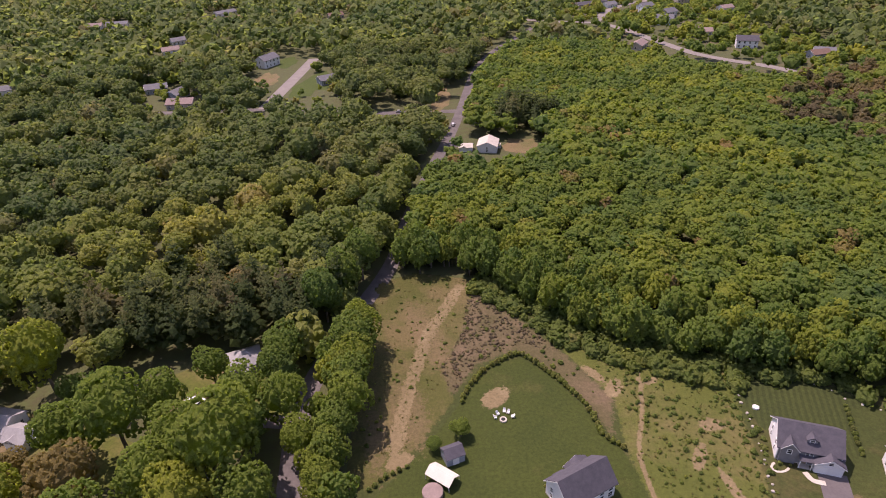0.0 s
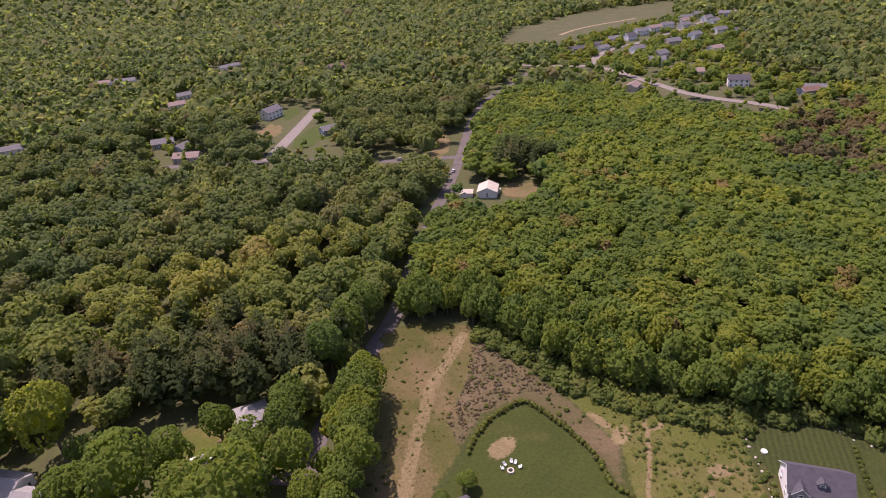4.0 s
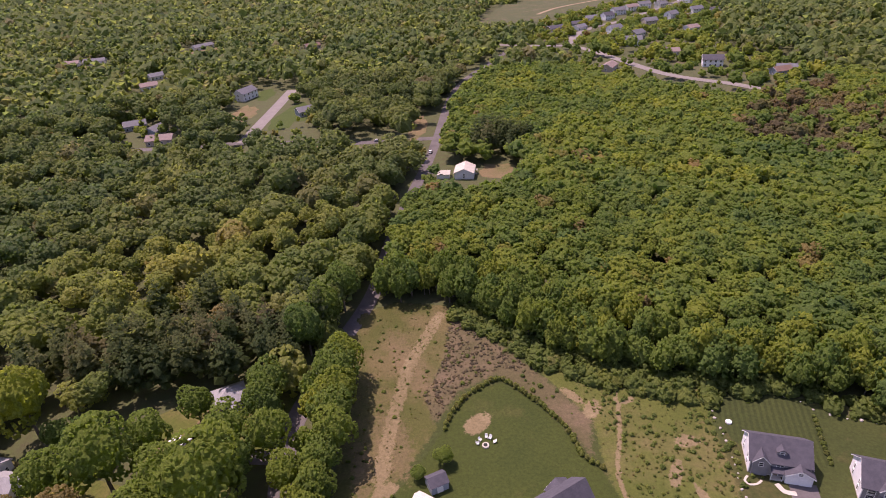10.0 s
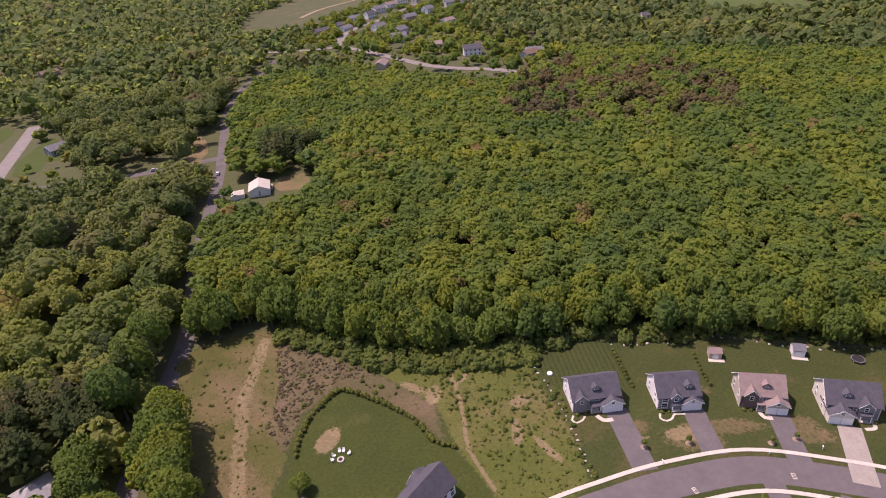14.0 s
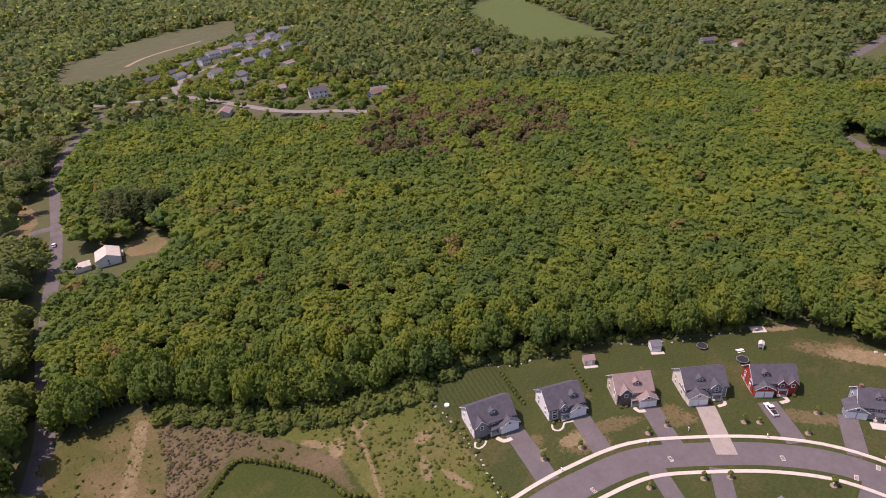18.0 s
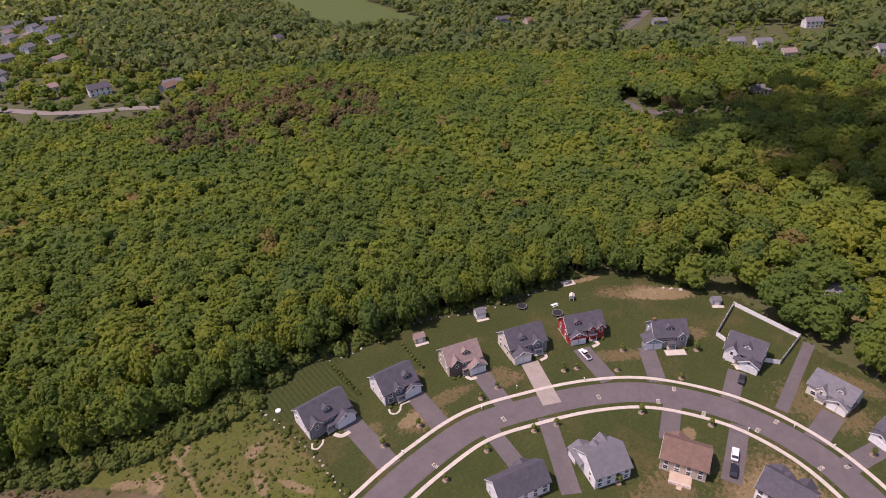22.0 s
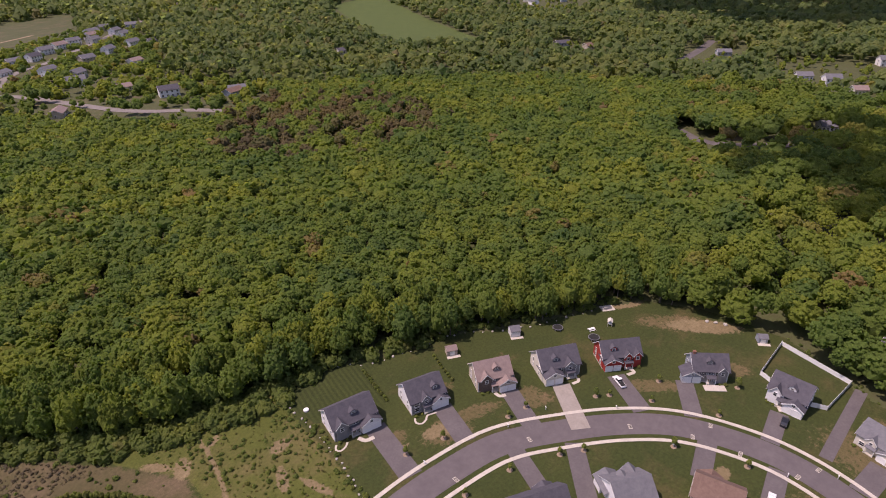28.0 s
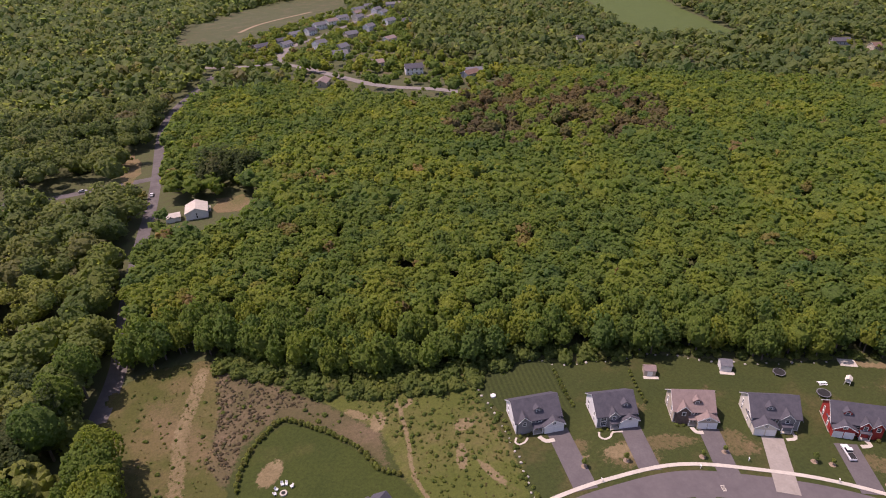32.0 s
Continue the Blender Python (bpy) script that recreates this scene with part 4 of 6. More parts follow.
def gable_roof(x0, x1, y0, y1, h, up, axis="x", over=0.45, thick=0.22, bm=None):
    lo, hi = (y0, y1) if axis == "x" else (x0, x1)
    mid, run = (lo + hi) / 2, (hi - lo) / 2
    drop = up / run * over
    prof = ((lo - over, h - drop), (mid, h + up), (hi + over, h - drop), (hi + over, h - drop + thick), (mid, h + up + thick), (lo - over, h - drop + thick))
    a, b = (x0, x1) if axis == "x" else (y0, y1)
    return prism(prof, a - over, b + over, axis, bm)


def hip_roof(x0, x1, y0, y1, h, up, over=0.45, bm=None):
    bm = bm or bmesh.new()
    x0, x1, y0, y1 = x0 - over, x1 + over, y0 - over, y1 + over
    r = min((y1 - y0) / 2, (x1 - x0) / 2)
    ym = (y0 + y1) / 2
    lo = [bm.verts.new(p) for p in ((x0, y0, h - 0.2), (x1, y0, h - 0.2), (x1, y1, h - 0.2), (x0, y1, h - 0.2))]
    eave = [bm.verts.new(p) for p in ((x0, y0, h), (x1, y0, h), (x1, y1, h), (x0, y1, h))]
    p, q = bm.verts.new((x0 + r, ym, h + up)), bm.verts.new((x1 - r + 0.02, ym, h + up))
    bm.faces.new(lo[::-1])
    for i in range(4):
        bm.faces.new((lo[i], lo[(i + 1) % 4], eave[(i + 1) % 4], eave[i]))
    for f in ((eave[0], eave[1], q, p), (eave[1], eave[2], q), (eave[2], eave[3], p, q), (eave[3], eave[0], p)):
        bm.faces.new(f)
    return bm


def opening(parent, name, cx, cz, w, h, side, at, mat_in, label=""):
    """A window or door: a trim frame proud of the wall with its pane or leaf inside. side: which wall (f, b, l, r)."""
    d = {"f": -1, "b": 1, "l": -1, "r": 1}[side]
    def slab(u0, u1, v0, v1, depth, bm=None):
        a, b = sorted((at - d * 0.05, at + d * depth))
        return box(u0, u1, a, b, v0, v1, bm) if side in "fb" else box(a, b, u0, u1, v0, v1, bm)
    bm = slab(cx - w / 2 - 0.12, cx - w / 2, cz - h / 2 - 0.12, cz + h / 2 + 0.12, 0.09)
    slab(cx + w / 2, cx + w / 2 + 0.12, cz - h / 2 - 0.12, cz + h / 2 + 0.12, 0.09, bm)
    slab(cx - w / 2, cx + w / 2, cz - h / 2 - 0.12, cz - h / 2, 0.09, bm)
    slab(cx - w / 2, cx + w / 2, cz + h / 2, cz + h / 2 + 0.12, 0.09, bm)
    if name == "window":
        slab(cx - w / 2, cx + w / 2, cz - 0.04, cz + 0.04, 0.07, bm)
    f = part(name, bm, M_TRIM, parent, label)
    part("pane" if name == "window" else "leaf", slab(cx - w / 2, cx + w / 2, cz - h / 2, cz + h / 2, 0.04), mat_in, f)
    return f


def front_gable(house, x0, x1, y, h, up, wall, roof, depth=4.0):
    """A cross gable on the front: its own wall and pitched roof that runs back into the main one."""
    part("gable_wall", gable_walls(x0, x1, y, y + depth, h, up, "y", z0=0.0), wall, house)
    part("gable_roof", gable_roof(x0, x1, y, y + depth, h, up, "y", 0.3, 0.18), roof, house)


def house(m, w, d, h, up, wall, roof, label, garage=None, gables=(), windows=((3, 2), (4, 2)), porch=None, chimney=None, deck=None, hip=False, sides=2, group="", size=1.0, face=None):
    """A house whose front wall looks along -y; x from 0 to w, y from 0 (front) to d."""
    if group == EST:
        h, up = h - 0.9, up + 0.9
        for k in range(6):
            bx = 0.9 + (w - 1.8) * k / 5
            if not (garage and garage[0] - 0.9 < bx < garage[1] + 0.9) and abs(bx - (porch or -9)) > 1.5:
                BEDS.append((m @ pose(bx * size, -1.35 * size, 0), k))
    ob = thing("house", m, label, "house", group)
    ob.scale = (size, size, size)
    part("wall", gable_walls(0, w, 0, d, h, 0.0 if hip else up), wall, ob)
    part("roof", hip_roof(0, w, 0, d, h, up) if hip else gable_roof(0, w, 0, d, h, up), roof, ob)
    part("foundation", box(-0.04, w + 0.04, -0.04, d + 0.04, -0.3, 0.35), M_CONCRETE, ob)
    if not hip:
        for xx in (-0.47, w + 0.45):
            prof = ((-0.45, h - up / (d / 2) * 0.45 - 0.16), (d / 2, h + up - 0.16), (d + 0.45, h - up / (d / 2) * 0.45 - 0.16), (d + 0.45, h - up / (d / 2) * 0.45 + 0.04), (d / 2, h + up + 0.04), (-0.45, h - up / (d / 2) * 0.45 + 0.04))
            part("rake_board", prism(prof, xx - 0.03, xx + 0.05), M_TRIM, ob)
    g0, g1 = (garage[0], garage[1]) if garage else (99, 99)
    if face:
        # added thin layer that carries the front's shade as a darker colour
        part("front_cladding", box(0.05, w - 0.05, -0.035, 0.0, 0.36, h - 0.1), face, ob, "front layer darkened for shade")
        for k in range(3):
            part("corner_board", box(w * k / 2 - 0.09 + (0.09, 0, -0.09)[k], w * k / 2 + 0.09 + (0.09, 0, -0.09)[k], -0.06, -0.035, 0.36, h - 0.1), M_TRIM, ob)
    floors = (1.5, h - 1.2) if h > 4.3 else (1.5,)
    for z in floors:
        for (cols, _), side, at in ((windows[0], "f", 0.0), (windows[1], "b", d)):
            for k in range(cols):
                cx = w * (k + 0.5) / cols
                if side == "f" and z < 3 and (g0 - 0.8 < cx < g1 + 0.8 or abs(cx - (porch or -9)) < 1.3):
                    continue
                opening(ob, "window", cx, z, 1.5 if side == "f" and group == EST else 1.2, 1.4, side, at, M_GLASS)
        for side, at in (("l", 0.0), ("r", w)):
            for k in range(sides):
                opening(ob, "window", d * (k + 0.5) / max(sides, 1), z, 0.8, 1.3, side, at, M_GLASS)
    if porch is not None:
        opening(ob, "door", porch, 1.15, 1.0, 2.05, "f", 0.0, M_WOOD, "dark front door with white trim")
        part("step", box(porch - 1.2, porch + 1.2, -1.5, -0.06, -0.2, 0.3), M_CONCRETE, ob, "pale concrete front step")
        part("porch_roof", prism(((-1.7, 2.55), (-0.02, 3.1), (-0.02, 3.25), (-1.7, 2.7)), porch - 1.5, porch + 1.5), roof, ob)
        for px in (porch - 1.3, porch + 1.3):
            part("post", box(px - 0.08, px + 0.08, -1.55, -1.39, 0.0, 2.58), M_TRIM, ob)
    if garage and group == EST:
        gx, gf, gz, gq = (garage[0] + garage[1]) / 2, garage[2], garage[3], (garage[1] - garage[0]) * 0.30
        part("rake_trim", prism(((garage[0] - 0.4, gz - 0.42), (gx, gz + gq - 0.2), (garage[1] + 0.4, gz - 0.42), (garage[1] + 0.4, gz - 0.12), (gx, gz + gq + 0.08), (garage[0] - 0.4, gz - 0.12)), -gf - 0.47, -gf - 0.4, "y"), M_TRIM, ob)
    if garage:
        fwd, gh = garage[2], garage[3]
        gup = (g1 - g0) * 0.30
        part("garage_wall", gable_walls(g0, g1, -fwd, 2.0, gh, gup, "y"), wall, ob)
        part("garage_roof", gable_roof(g0, g1, -fwd, d * 0.42, gh, gup, "y", 0.4), roof, ob)
        n = 2 if g1 - g0 > 5 else 1
        for k in range(n):
            opening(ob, "garage_door", g0 + (g1 - g0) * (k + 0.5) / n, 1.2, 2.35, 2.1, "f", -fwd, M_TRIM, "white panelled garage door")
        opening(ob, "window", (g0 + g1) / 2, gh + 0.45, 0.9, 0.8, "f", -fwd, M_GLASS)
    if group == EST and gables and not hip:
        # a small dormer on the front slope
        dx = (gables[0][0] + gables[0][1]) / 2 + (w * 0.34 if gables[0][0] < w * 0.4 else -w * 0.34)
        dy, dz = 1.5, h + up / (d / 2) * 1.5
        part("dormer_wall", gable_walls(dx - 1.1, dx + 1.1, dy, dy + 2.6, dz + 1.0, 0.8, "y", z0=dz - 0.3), face or wall, ob)
        part("dormer_roof", gable_roof(dx - 1.1, dx + 1.1, dy, dy + 2.6, dz + 1.0, 0.8, "y", 0.25, 0.15), roof, ob)
        opening(ob, "window", dx, dz + 0.45, 0.9, 0.9, "f", dy, M_GLASS)
    for x0, x1, y, gh, gu in gables:
        gh, gu = (h + 0.1, gu + 0.4) if group == EST else (gh, gu)
        y = min(y, -0.5) if group == EST else y
        part("rake_trim", prism(((x0 - 0.3, gh - 0.42), ((x0 + x1) / 2, gh + gu - 0.16), (x1 + 0.3, gh - 0.42), (x1 + 0.3, gh - 0.18), ((x0 + x1) / 2, gh + gu + 0.08), (x0 - 0.3, gh - 0.18)), y - 0.36, y - 0.3, "y"), M_TRIM, ob)
        front_gable(ob, x0, x1, y, gh, gu, face or wall, roof)
        opening(ob, "window", (x0 + x1) / 2, gh - 0.9, 0.9, 1.2, "f", y, M_GLASS)
    if chimney is not None:
        part("chimney", box(chimney - 0.45, chimney + 0.45, d * 0.5 - 0.4, d * 0.5 + 0.4, h, h + up + 0.9), M_BRICK, ob)
    if deck is not None:
        x0, x1, dd, mat = deck
        dk = part("deck", box(x0, x1, d + 0.03, d + dd, 0.05, 0.55), mat, ob, "raised deck behind the house")
        for k in range(6):
            px = x0 + (x1 - x0) * k / 5
            part("rail_post", box(px - 0.05, px + 0.05, d + dd - 0.1, d + dd, 0.55, 1.5), M_TRIM, dk)
        part("rail", box(x0, x1, d + dd - 0.09, d + dd - 0.01, 1.42, 1.5), M_TRIM, dk)
        part("stairs", prism(((d + dd, 0.5), (d + dd + 1.0, 0.0), (d + dd, 0.0)), (x0 + x1) / 2 - 0.7, (x0 + x1) / 2 + 0.7), mat, dk)
    return ob


def at_corner(x, y, turn):
    return pose(x, y, 0, 0, 0, turn)


def backed(x, y, turn, w, d):
    """The pose of a house whose back wall starts at x, y (as seen from behind, its left end) and runs along turn."""
    c, s = math.cos(radians(turn)), math.sin(radians(turn))
    w, d = 0.95 * w, 0.92 * d
    return pose(x + c * w - s * d, y + s * w + c * d, 0, 0, 0, turn + 180)


house(at_corner(77.6, 95.4, -20), 13.6, 9.6, 5.5, 3.0, M_WHITE, M_ROOF, "white two-storey house with a slate grey gabled roof", (8.0, 14.0, 1.8, 3.1), ((0.6, 4.2, -0.5, 5.4, 1.5),), porch=6.2, face=M_FACE, group=EST)
house(at_corner(98.6, 84.4, -25), 11.6, 9.8, 5.5, 3.1, M_WHITE, M_ROOF, "white house with grey roof and curved stone bed", (6.6, 12.0, 1.2, 3.0), ((3.4, 6.2, -0.3, 5.6, 1.2),), porch=5.0, face=M_FACE, group=EST)
house(at_corner(118.6, 74.0, -36), 11.4, 8.8, 5.6, 3.0, M_TAN, M_ROOFP, "tan house with a pinkish shingle roof", (6.4, 11.9, 2.2, 3.2), ((0.8, 4.6, -0.4, 5.5, 1.6),), porch=5.5, face=M_FACEB, group=EST)
house(at_corner(134.9, 60.4, -38), 13.0, 9.8, 5.6, 3.2, M_CREAM, M_ROOF, "pale grey house beside a concrete driveway", (0.2, 6.2, 2.6, 3.3), ((7.6, 11.2, -0.4, 5.5, 1.4),), porch=9.4, face=M_FACE, group=EST)
house(at_corner(151.9, 47.4, -45), 13.0, 8.4, 5.4, 2.9, M_RED, M_ROOF, "barn red house with white trim and slate roof", (0.2, 5.8, 1.6, 3.4), ((7.0, 9.6, -0.6, 5.6, 1.2), (10.2, 12.8, -0.6, 5.6, 1.2)), porch=8.4, group=EST)
h6 = house(at_corner(162.8, 22.0, -57), 10.8, 8.2, 5.5, 2.8, M_GREY, M_ROOF, "grey colonial house with a pale front patio", (-3.2, 2.6, 0.6, 3.0), ((7.4, 10.2, -0.5, 5.5, 1.3),), windows=((5, 2), (4, 2)), porch=5.4, chimney=0.6, face=M_FACE, group=EST)
part("patio", box(3.0, 9.6, -4.2, -1.55, -0.2, 0.22), M_CONCRETE, h6, "pale concrete front patio")
house(at_corner(168.2, 1.6, -98), 10.6, 9.4, 5.3, 3.0, M_WHITE, M_ROOF, "white house inside a vinyl-fenced yard", (5.2, 10.8, 2.2, 3.0), ((0.8, 3.8, -0.4, 5.3, 1.5),), porch=4.6, group=EST)
house(at_corner(163.6, -22.0, -113), 13.0, 9.6, 5.2, 2.9, M_CREAM, M_ROOF2, "cream house with light grey roof on dry lawn", (7.2, 13.2, 1.4, 3.0), ((3.0, 6.0, -0.4, 5.3, 1.3),), porch=5.0, group=EST, size=0.88)
house(at_corner(153.4, -38.6, -124), 11.5, 9.6, 5.4, 3.0, M_WHITE, M_ROOF, "white house with slate roof and two front gables", (0.0, 5.4, 1.8, 3.1), ((7.2, 10.6, -0.6, 5.3, 1.5),), porch=6.3, group=EST, size=0.88)
house(at_corner(143.0, -50.4, -134), 12.0, 9.8, 5.4, 3.1, M_WHITE, M_ROOF, "white house with a dark car at its garage", (0.0, 5.6, 1.4, 3.1), ((7.4, 11.0, -0.5, 5.3, 1.5),), porch=6.5, group=EST, size=0.88)
house(at_corner(120.6, -67.0, -156), 14.5, 9.8, 5.5, 3.0, M_WHITE, M_ROOF, "white house with a long front porch", (0.0, 5.6, 1.2, 3.1), ((7.6, 10.6, -0.5, 5.4, 1.3), (11.2, 14.0, -0.5, 5.4, 1.3)), porch=7.0, group=EST, size=0.88)
house(backed(155.9, -77.8, -126, 17, 9.5), 17, 9.5, 5.4, 2.9, M_TAN, M_ROOF, "tan house with a furnished rear deck", None, (), windows=((4, 2), (6, 2)), deck=(2, 15, 3.4, M_WOOD))
house(backed(82.7, 38.4, -34, 15.6, 8.4), 15.6, 8.4, 5.4, 2.9, M_WHITE, M_ROOF, "white-gabled house with a rear stone patio", (1.0, 6.6, 1.6, 3.0), (), windows=((4, 2), (5, 2)), porch=9.0, deck=(4, 9, 3.6, M_PATIO), group=EST, size=0.9)
house(backed(100.5, 20.7, -40, 11.4, 11.5), 11.4, 11.5, 5.6, 3.0, M_WHITE, M_ROOF2, "white house with a light grey roof and side wing", (6.0, 12.4, 1.8, 3.2), ((0.8, 4.6, -0.8, 5.6, 1.6),), windows=((3, 2), (4, 2)), porch=5.2, group=EST, size=0.9)
house(backed(115.3, 8.8, -84, 12.4, 9.8), 12.4, 9.8, 5.5, 2.9, M_TAN, M_ROOFB, "tan house with brown roof and railed deck", (6.0, 11.6, 1.8, 3.1), (), windows=((4, 2), (4, 2)), porch=4.4, deck=(3.4, 9.4, 4.4, M_PATIO), group=EST, size=0.9)
house(backed(117.8, -13.3, -105, 12.4, 9.4), 12.4, 9.4, 5.6, 2.9, M_WHITE, M_ROOF, "white house with dark roof on bare earth", (7.0, 12.6, 2.4, 3.1), ((1.0, 5.0, -0.9, 5.4, 1.6),), windows=((4, 2), (5, 2)), porch=6.0, deck=(3.0, 8.2, 3.0, M_PATIO), group=EST, size=0.9)
house(backed(112.1, -31.5, -158, 14.8, 10.0), 14.8, 10.0, 5.4, 3.0, M_CREAM, M_ROOFB, "cream house with brown roof and stone terrace", (0.6, 6.4, 2.0, 3.1), (), windows=((4, 2), (5, 2)), porch=9.0, deck=(4.5, 10, 4.0, M_PATIO), group=EST, size=0.9)
house(backed(24.5, 83.0, 26, 13.2, 8.4), 13.2, 8.4, 5.5, 3.1, M_WHITE, M_ROOF, "white house with slate roof beside the turf", (0.4, 6.4, 1.6, 3.1), (), windows=((4, 2), (5, 2)), porch=8.6, deck=(7.6, 12.4, 3.0, M_TRIM), group=EST)
house(pose(-63.8, 134.4, 0, 0, 0, 22), 9.2, 8.4, 3.4, 2.6, M_GREY, M_ROOFL, "grey cottage with a hipped roof under pines", None, (), windows=((3, 1), (3, 1)), porch=4.4, hip=True)
house(pose(-129.5, 117.5, 0, 0, 0, -14), 11, 8.0, 3.2, 2.2, M_WHITE, M_ROOFL, "low house with a pale grey roof among trees", None, (), windows=((3, 1), (3, 1)), porch=5.0)
house(pose(-117.6, 112.6, 0, 0, 0, -14), 6.5, 6.0, 3.0, 1.8, M_WHITE, M_ROOFL, "low pale-roofed garage building", (0.8, 5.6, 0.3, 2.7), (), windows=((1, 1), (2, 1)))
house(pose(34.5, 302.0, 0, 0, 0, 78), 14.0, 12.5, 4.4, 2.7, M_WHITE, M_CONCRETE, "white metal-roofed building in a clearing", None, (), windows=((3, 1), (2, 1)), sides=1, porch=10.0, size=0.86)
house(pose(14.5, 307.0, 0, 0, 0, -8), 7.0, 6.0, 2.6, 1.2, M_WHITE, M_CONCRETE, "low white annex beside the clearing building", (1.0, 4.0, 0.2, 2.4), (), windows=((1, 1), (1, 1)), sides=1)


FAR_WALLS, FAR_ROOFS = (M_WHITE, M_CREAM, M_TAN, M_GREY), (M_ROOF, M_ROOF2, M_ROOFB, M_ROOFP)
FAR_NAMES = ("white", "cream", "tan", "blue-grey"), ("slate grey", "light grey", "brown", "tan")
far_rng = random.Random(5)


def far_house(x, y, turn, w, group, storeys=2, wall=None, roof=None):
    a, b = far_rng.randrange(4) if wall is None else wall, far_rng.randrange(4) if roof is None else roof
    kind_of = "two-storey" if storeys == 2 else "low"
    z = float(rise(x, y))
    m = pose(x, y, z, 0, 0, turn) @ pose(-w / 2, -4.5, 0)
    house(m, w, 9, 5.4 if storeys == 2 else 3.2, 2.8 if storeys == 2 else 2.2, FAR_WALLS[a], FAR_ROOFS[b], f"{FAR_NAMES[0][a]} {kind_of} house with {FAR_NAMES[1][b]} roof", None, (), windows=((4, 1), (3, 1)), sides=1, group=group, size=1.2 if math.hypot(x, y) > 400 else 1.0)


HT, LT, RT = "houses of the hill estate", "houses among the trees", "houses of the eastern estates"
for x, y, tn, w, *more in HILL_HOUSES:
    far_house(x, y, tn, w, HT, *more)
for x, y, tn, w, *more in ((-137, 528, 62, 16, 2, 0, 1), (-77, 463, 30, 13, 1, 3, 1), (-254, 817, 50, 24, 1, 0, 1), (-260, 751, 50, 14, 1, 0, 1), (-254, 645, 40, 13, 1, 0, 1), (-367, 762, 10, 20, 1, 0, 1), (-392, 756, 10, 16, 1, 0, 3),
                           (-337, 472, 30, 18, 1, 0, 1), (-208, 460, 20, 13, 1, 3, 1), (-185, 442, 70, 12, 1, 3, 1), (-175, 417, 0, 15, 1, 2, 3), (-106, 760, 30, 15, 1, 2, 2), (-246, 599, 30, 13, 1, 0, 3), (-53, 327, 10, 8, 1, 0, 1), (-420, 572, 10, 16, 1), (-262, 404, 0, 14, 1)):
    far_house(x, y, tn, w, LT, *more)
for x, y, tn, w, *more in ((217, -29, -100, 9, 2, 0, 1), (254, -109, -60, 14, 1, 0, 1), (210, -95, -40, 13, 2, 3, 1), (226, -102, -50, 14, 2, 3, 1), (242, -118, -50, 14, 2, 0, 1), (232, -84, -60, 12, 1, 0, 1), (1009, 628, 30, 16), (1077, 633, 10, 16), (1018, 566, 60, 16), (1111, 584, 20, 16), (1081, 540, 40, 16), (1142, 533, 0, 16), (1105, 490, 30, 16),
                           (1050, 600, 20, 16), (1130, 560, 30, 16), (679, 336, -40, 14, 1, 3, 0), (681, 299, -30, 14, 1, 2, 2), (796, 229, -70, 14, 2, 1, 3), (717, 161, -60, 12, 1, 3, 1), (637, 70, -60, 11, 1, 0, 1), (623, 46, -60, 11, 2, 0, 1), (604, 23, -60, 9, 1, 1, 3), (478, 29, -60, 9, 1, 0, 1), (630, -46, -60, 11, 2, 0, 1), (741, 14, -60, 14, 2, 0, 1), (448, 84, -70, 12, 1, 2, 2),
                           (505, 531, -20, 14, 1), (616, 808, 0, 15, 1), (655, -140, -60, 15), (653, -158, -70, 15), (639, -222, -70, 15), (623, -236, -80, 15), (309, 470, 10, 13, 1), (543, -80, -60, 13, 1), (857, 374, -60, 14, 2, 0, 1)):
    far_house(x, y, tn, w, RT, *more)

# ---- single trees ----
def make_tree(k, tint, label, shapes=None, low=0.0):
    """A broadleaf tree 1 unit wide each way: tapered trunk with limbs, and a crown of lobes and leaf clumps."""
    ob = thing("tree", Matrix.Identity(4), label, "tree", "trees round the open land")
    bm = tube([(0, 0, -0.5), (0.06, 0.02, 2.5), (0.0, 0.08, 6.0), (0.1, 0.0, 9.5)], [0.30, 0.22, 0.16, 0.06])
    for a in range(4):
        g = a * 1.6 + k
        tube([(0, 0, 3.6 + a * 0.9), (1.1 * math.cos(g), 1.1 * math.sin(g), 5.2 + a * 0.9), (2.3 * math.cos(g), 2.3 * math.sin(g), 6.5 + a * 0.9)], [0.11, 0.08, 0.03], 4, bm)
    part("trunk", bm, M_BARK, ob)
    v, f = (shapes or EDGE)[k]
    link_mesh("crown", v * (5.0, 5.0, 5.4 + low) + (0, 0, 8.2 - low), f, M_LEAF, ob, tint=np.full(len(v), tint), dome=outward(v))
    return ob


KINDS = ((0, 0.35, "mid green broadleaf tree in spring leaf"), (1, 0.62, "bright green broadleaf tree in spring leaf"), (2, 0.78, "yellow-green broadleaf tree in spring leaf"), (3, 0.2, "deep green broadleaf tree in spring leaf"),
         (4, 0.5, "fresh green broadleaf tree in spring leaf"), (5, 0.97, "olive brown budding tree in spring leaf"), (6, 0.42, "full green broadleaf tree in spring leaf"))
TREES = [make_tree(*row, EDGE, 1.2) for row in KINDS]
BIG = [make_tree(*row, HERO, 0.5) for row in KINDS]


def plant(kind_no, x, y, size, tall=1.0, spin=0.0, stock=None):
    t = copy_thing((stock or TREES)[kind_no], pose(x, y, float(rise(x, y)), 0, 0, spin))
    t.scale = (size, size, size * tall)
    return t


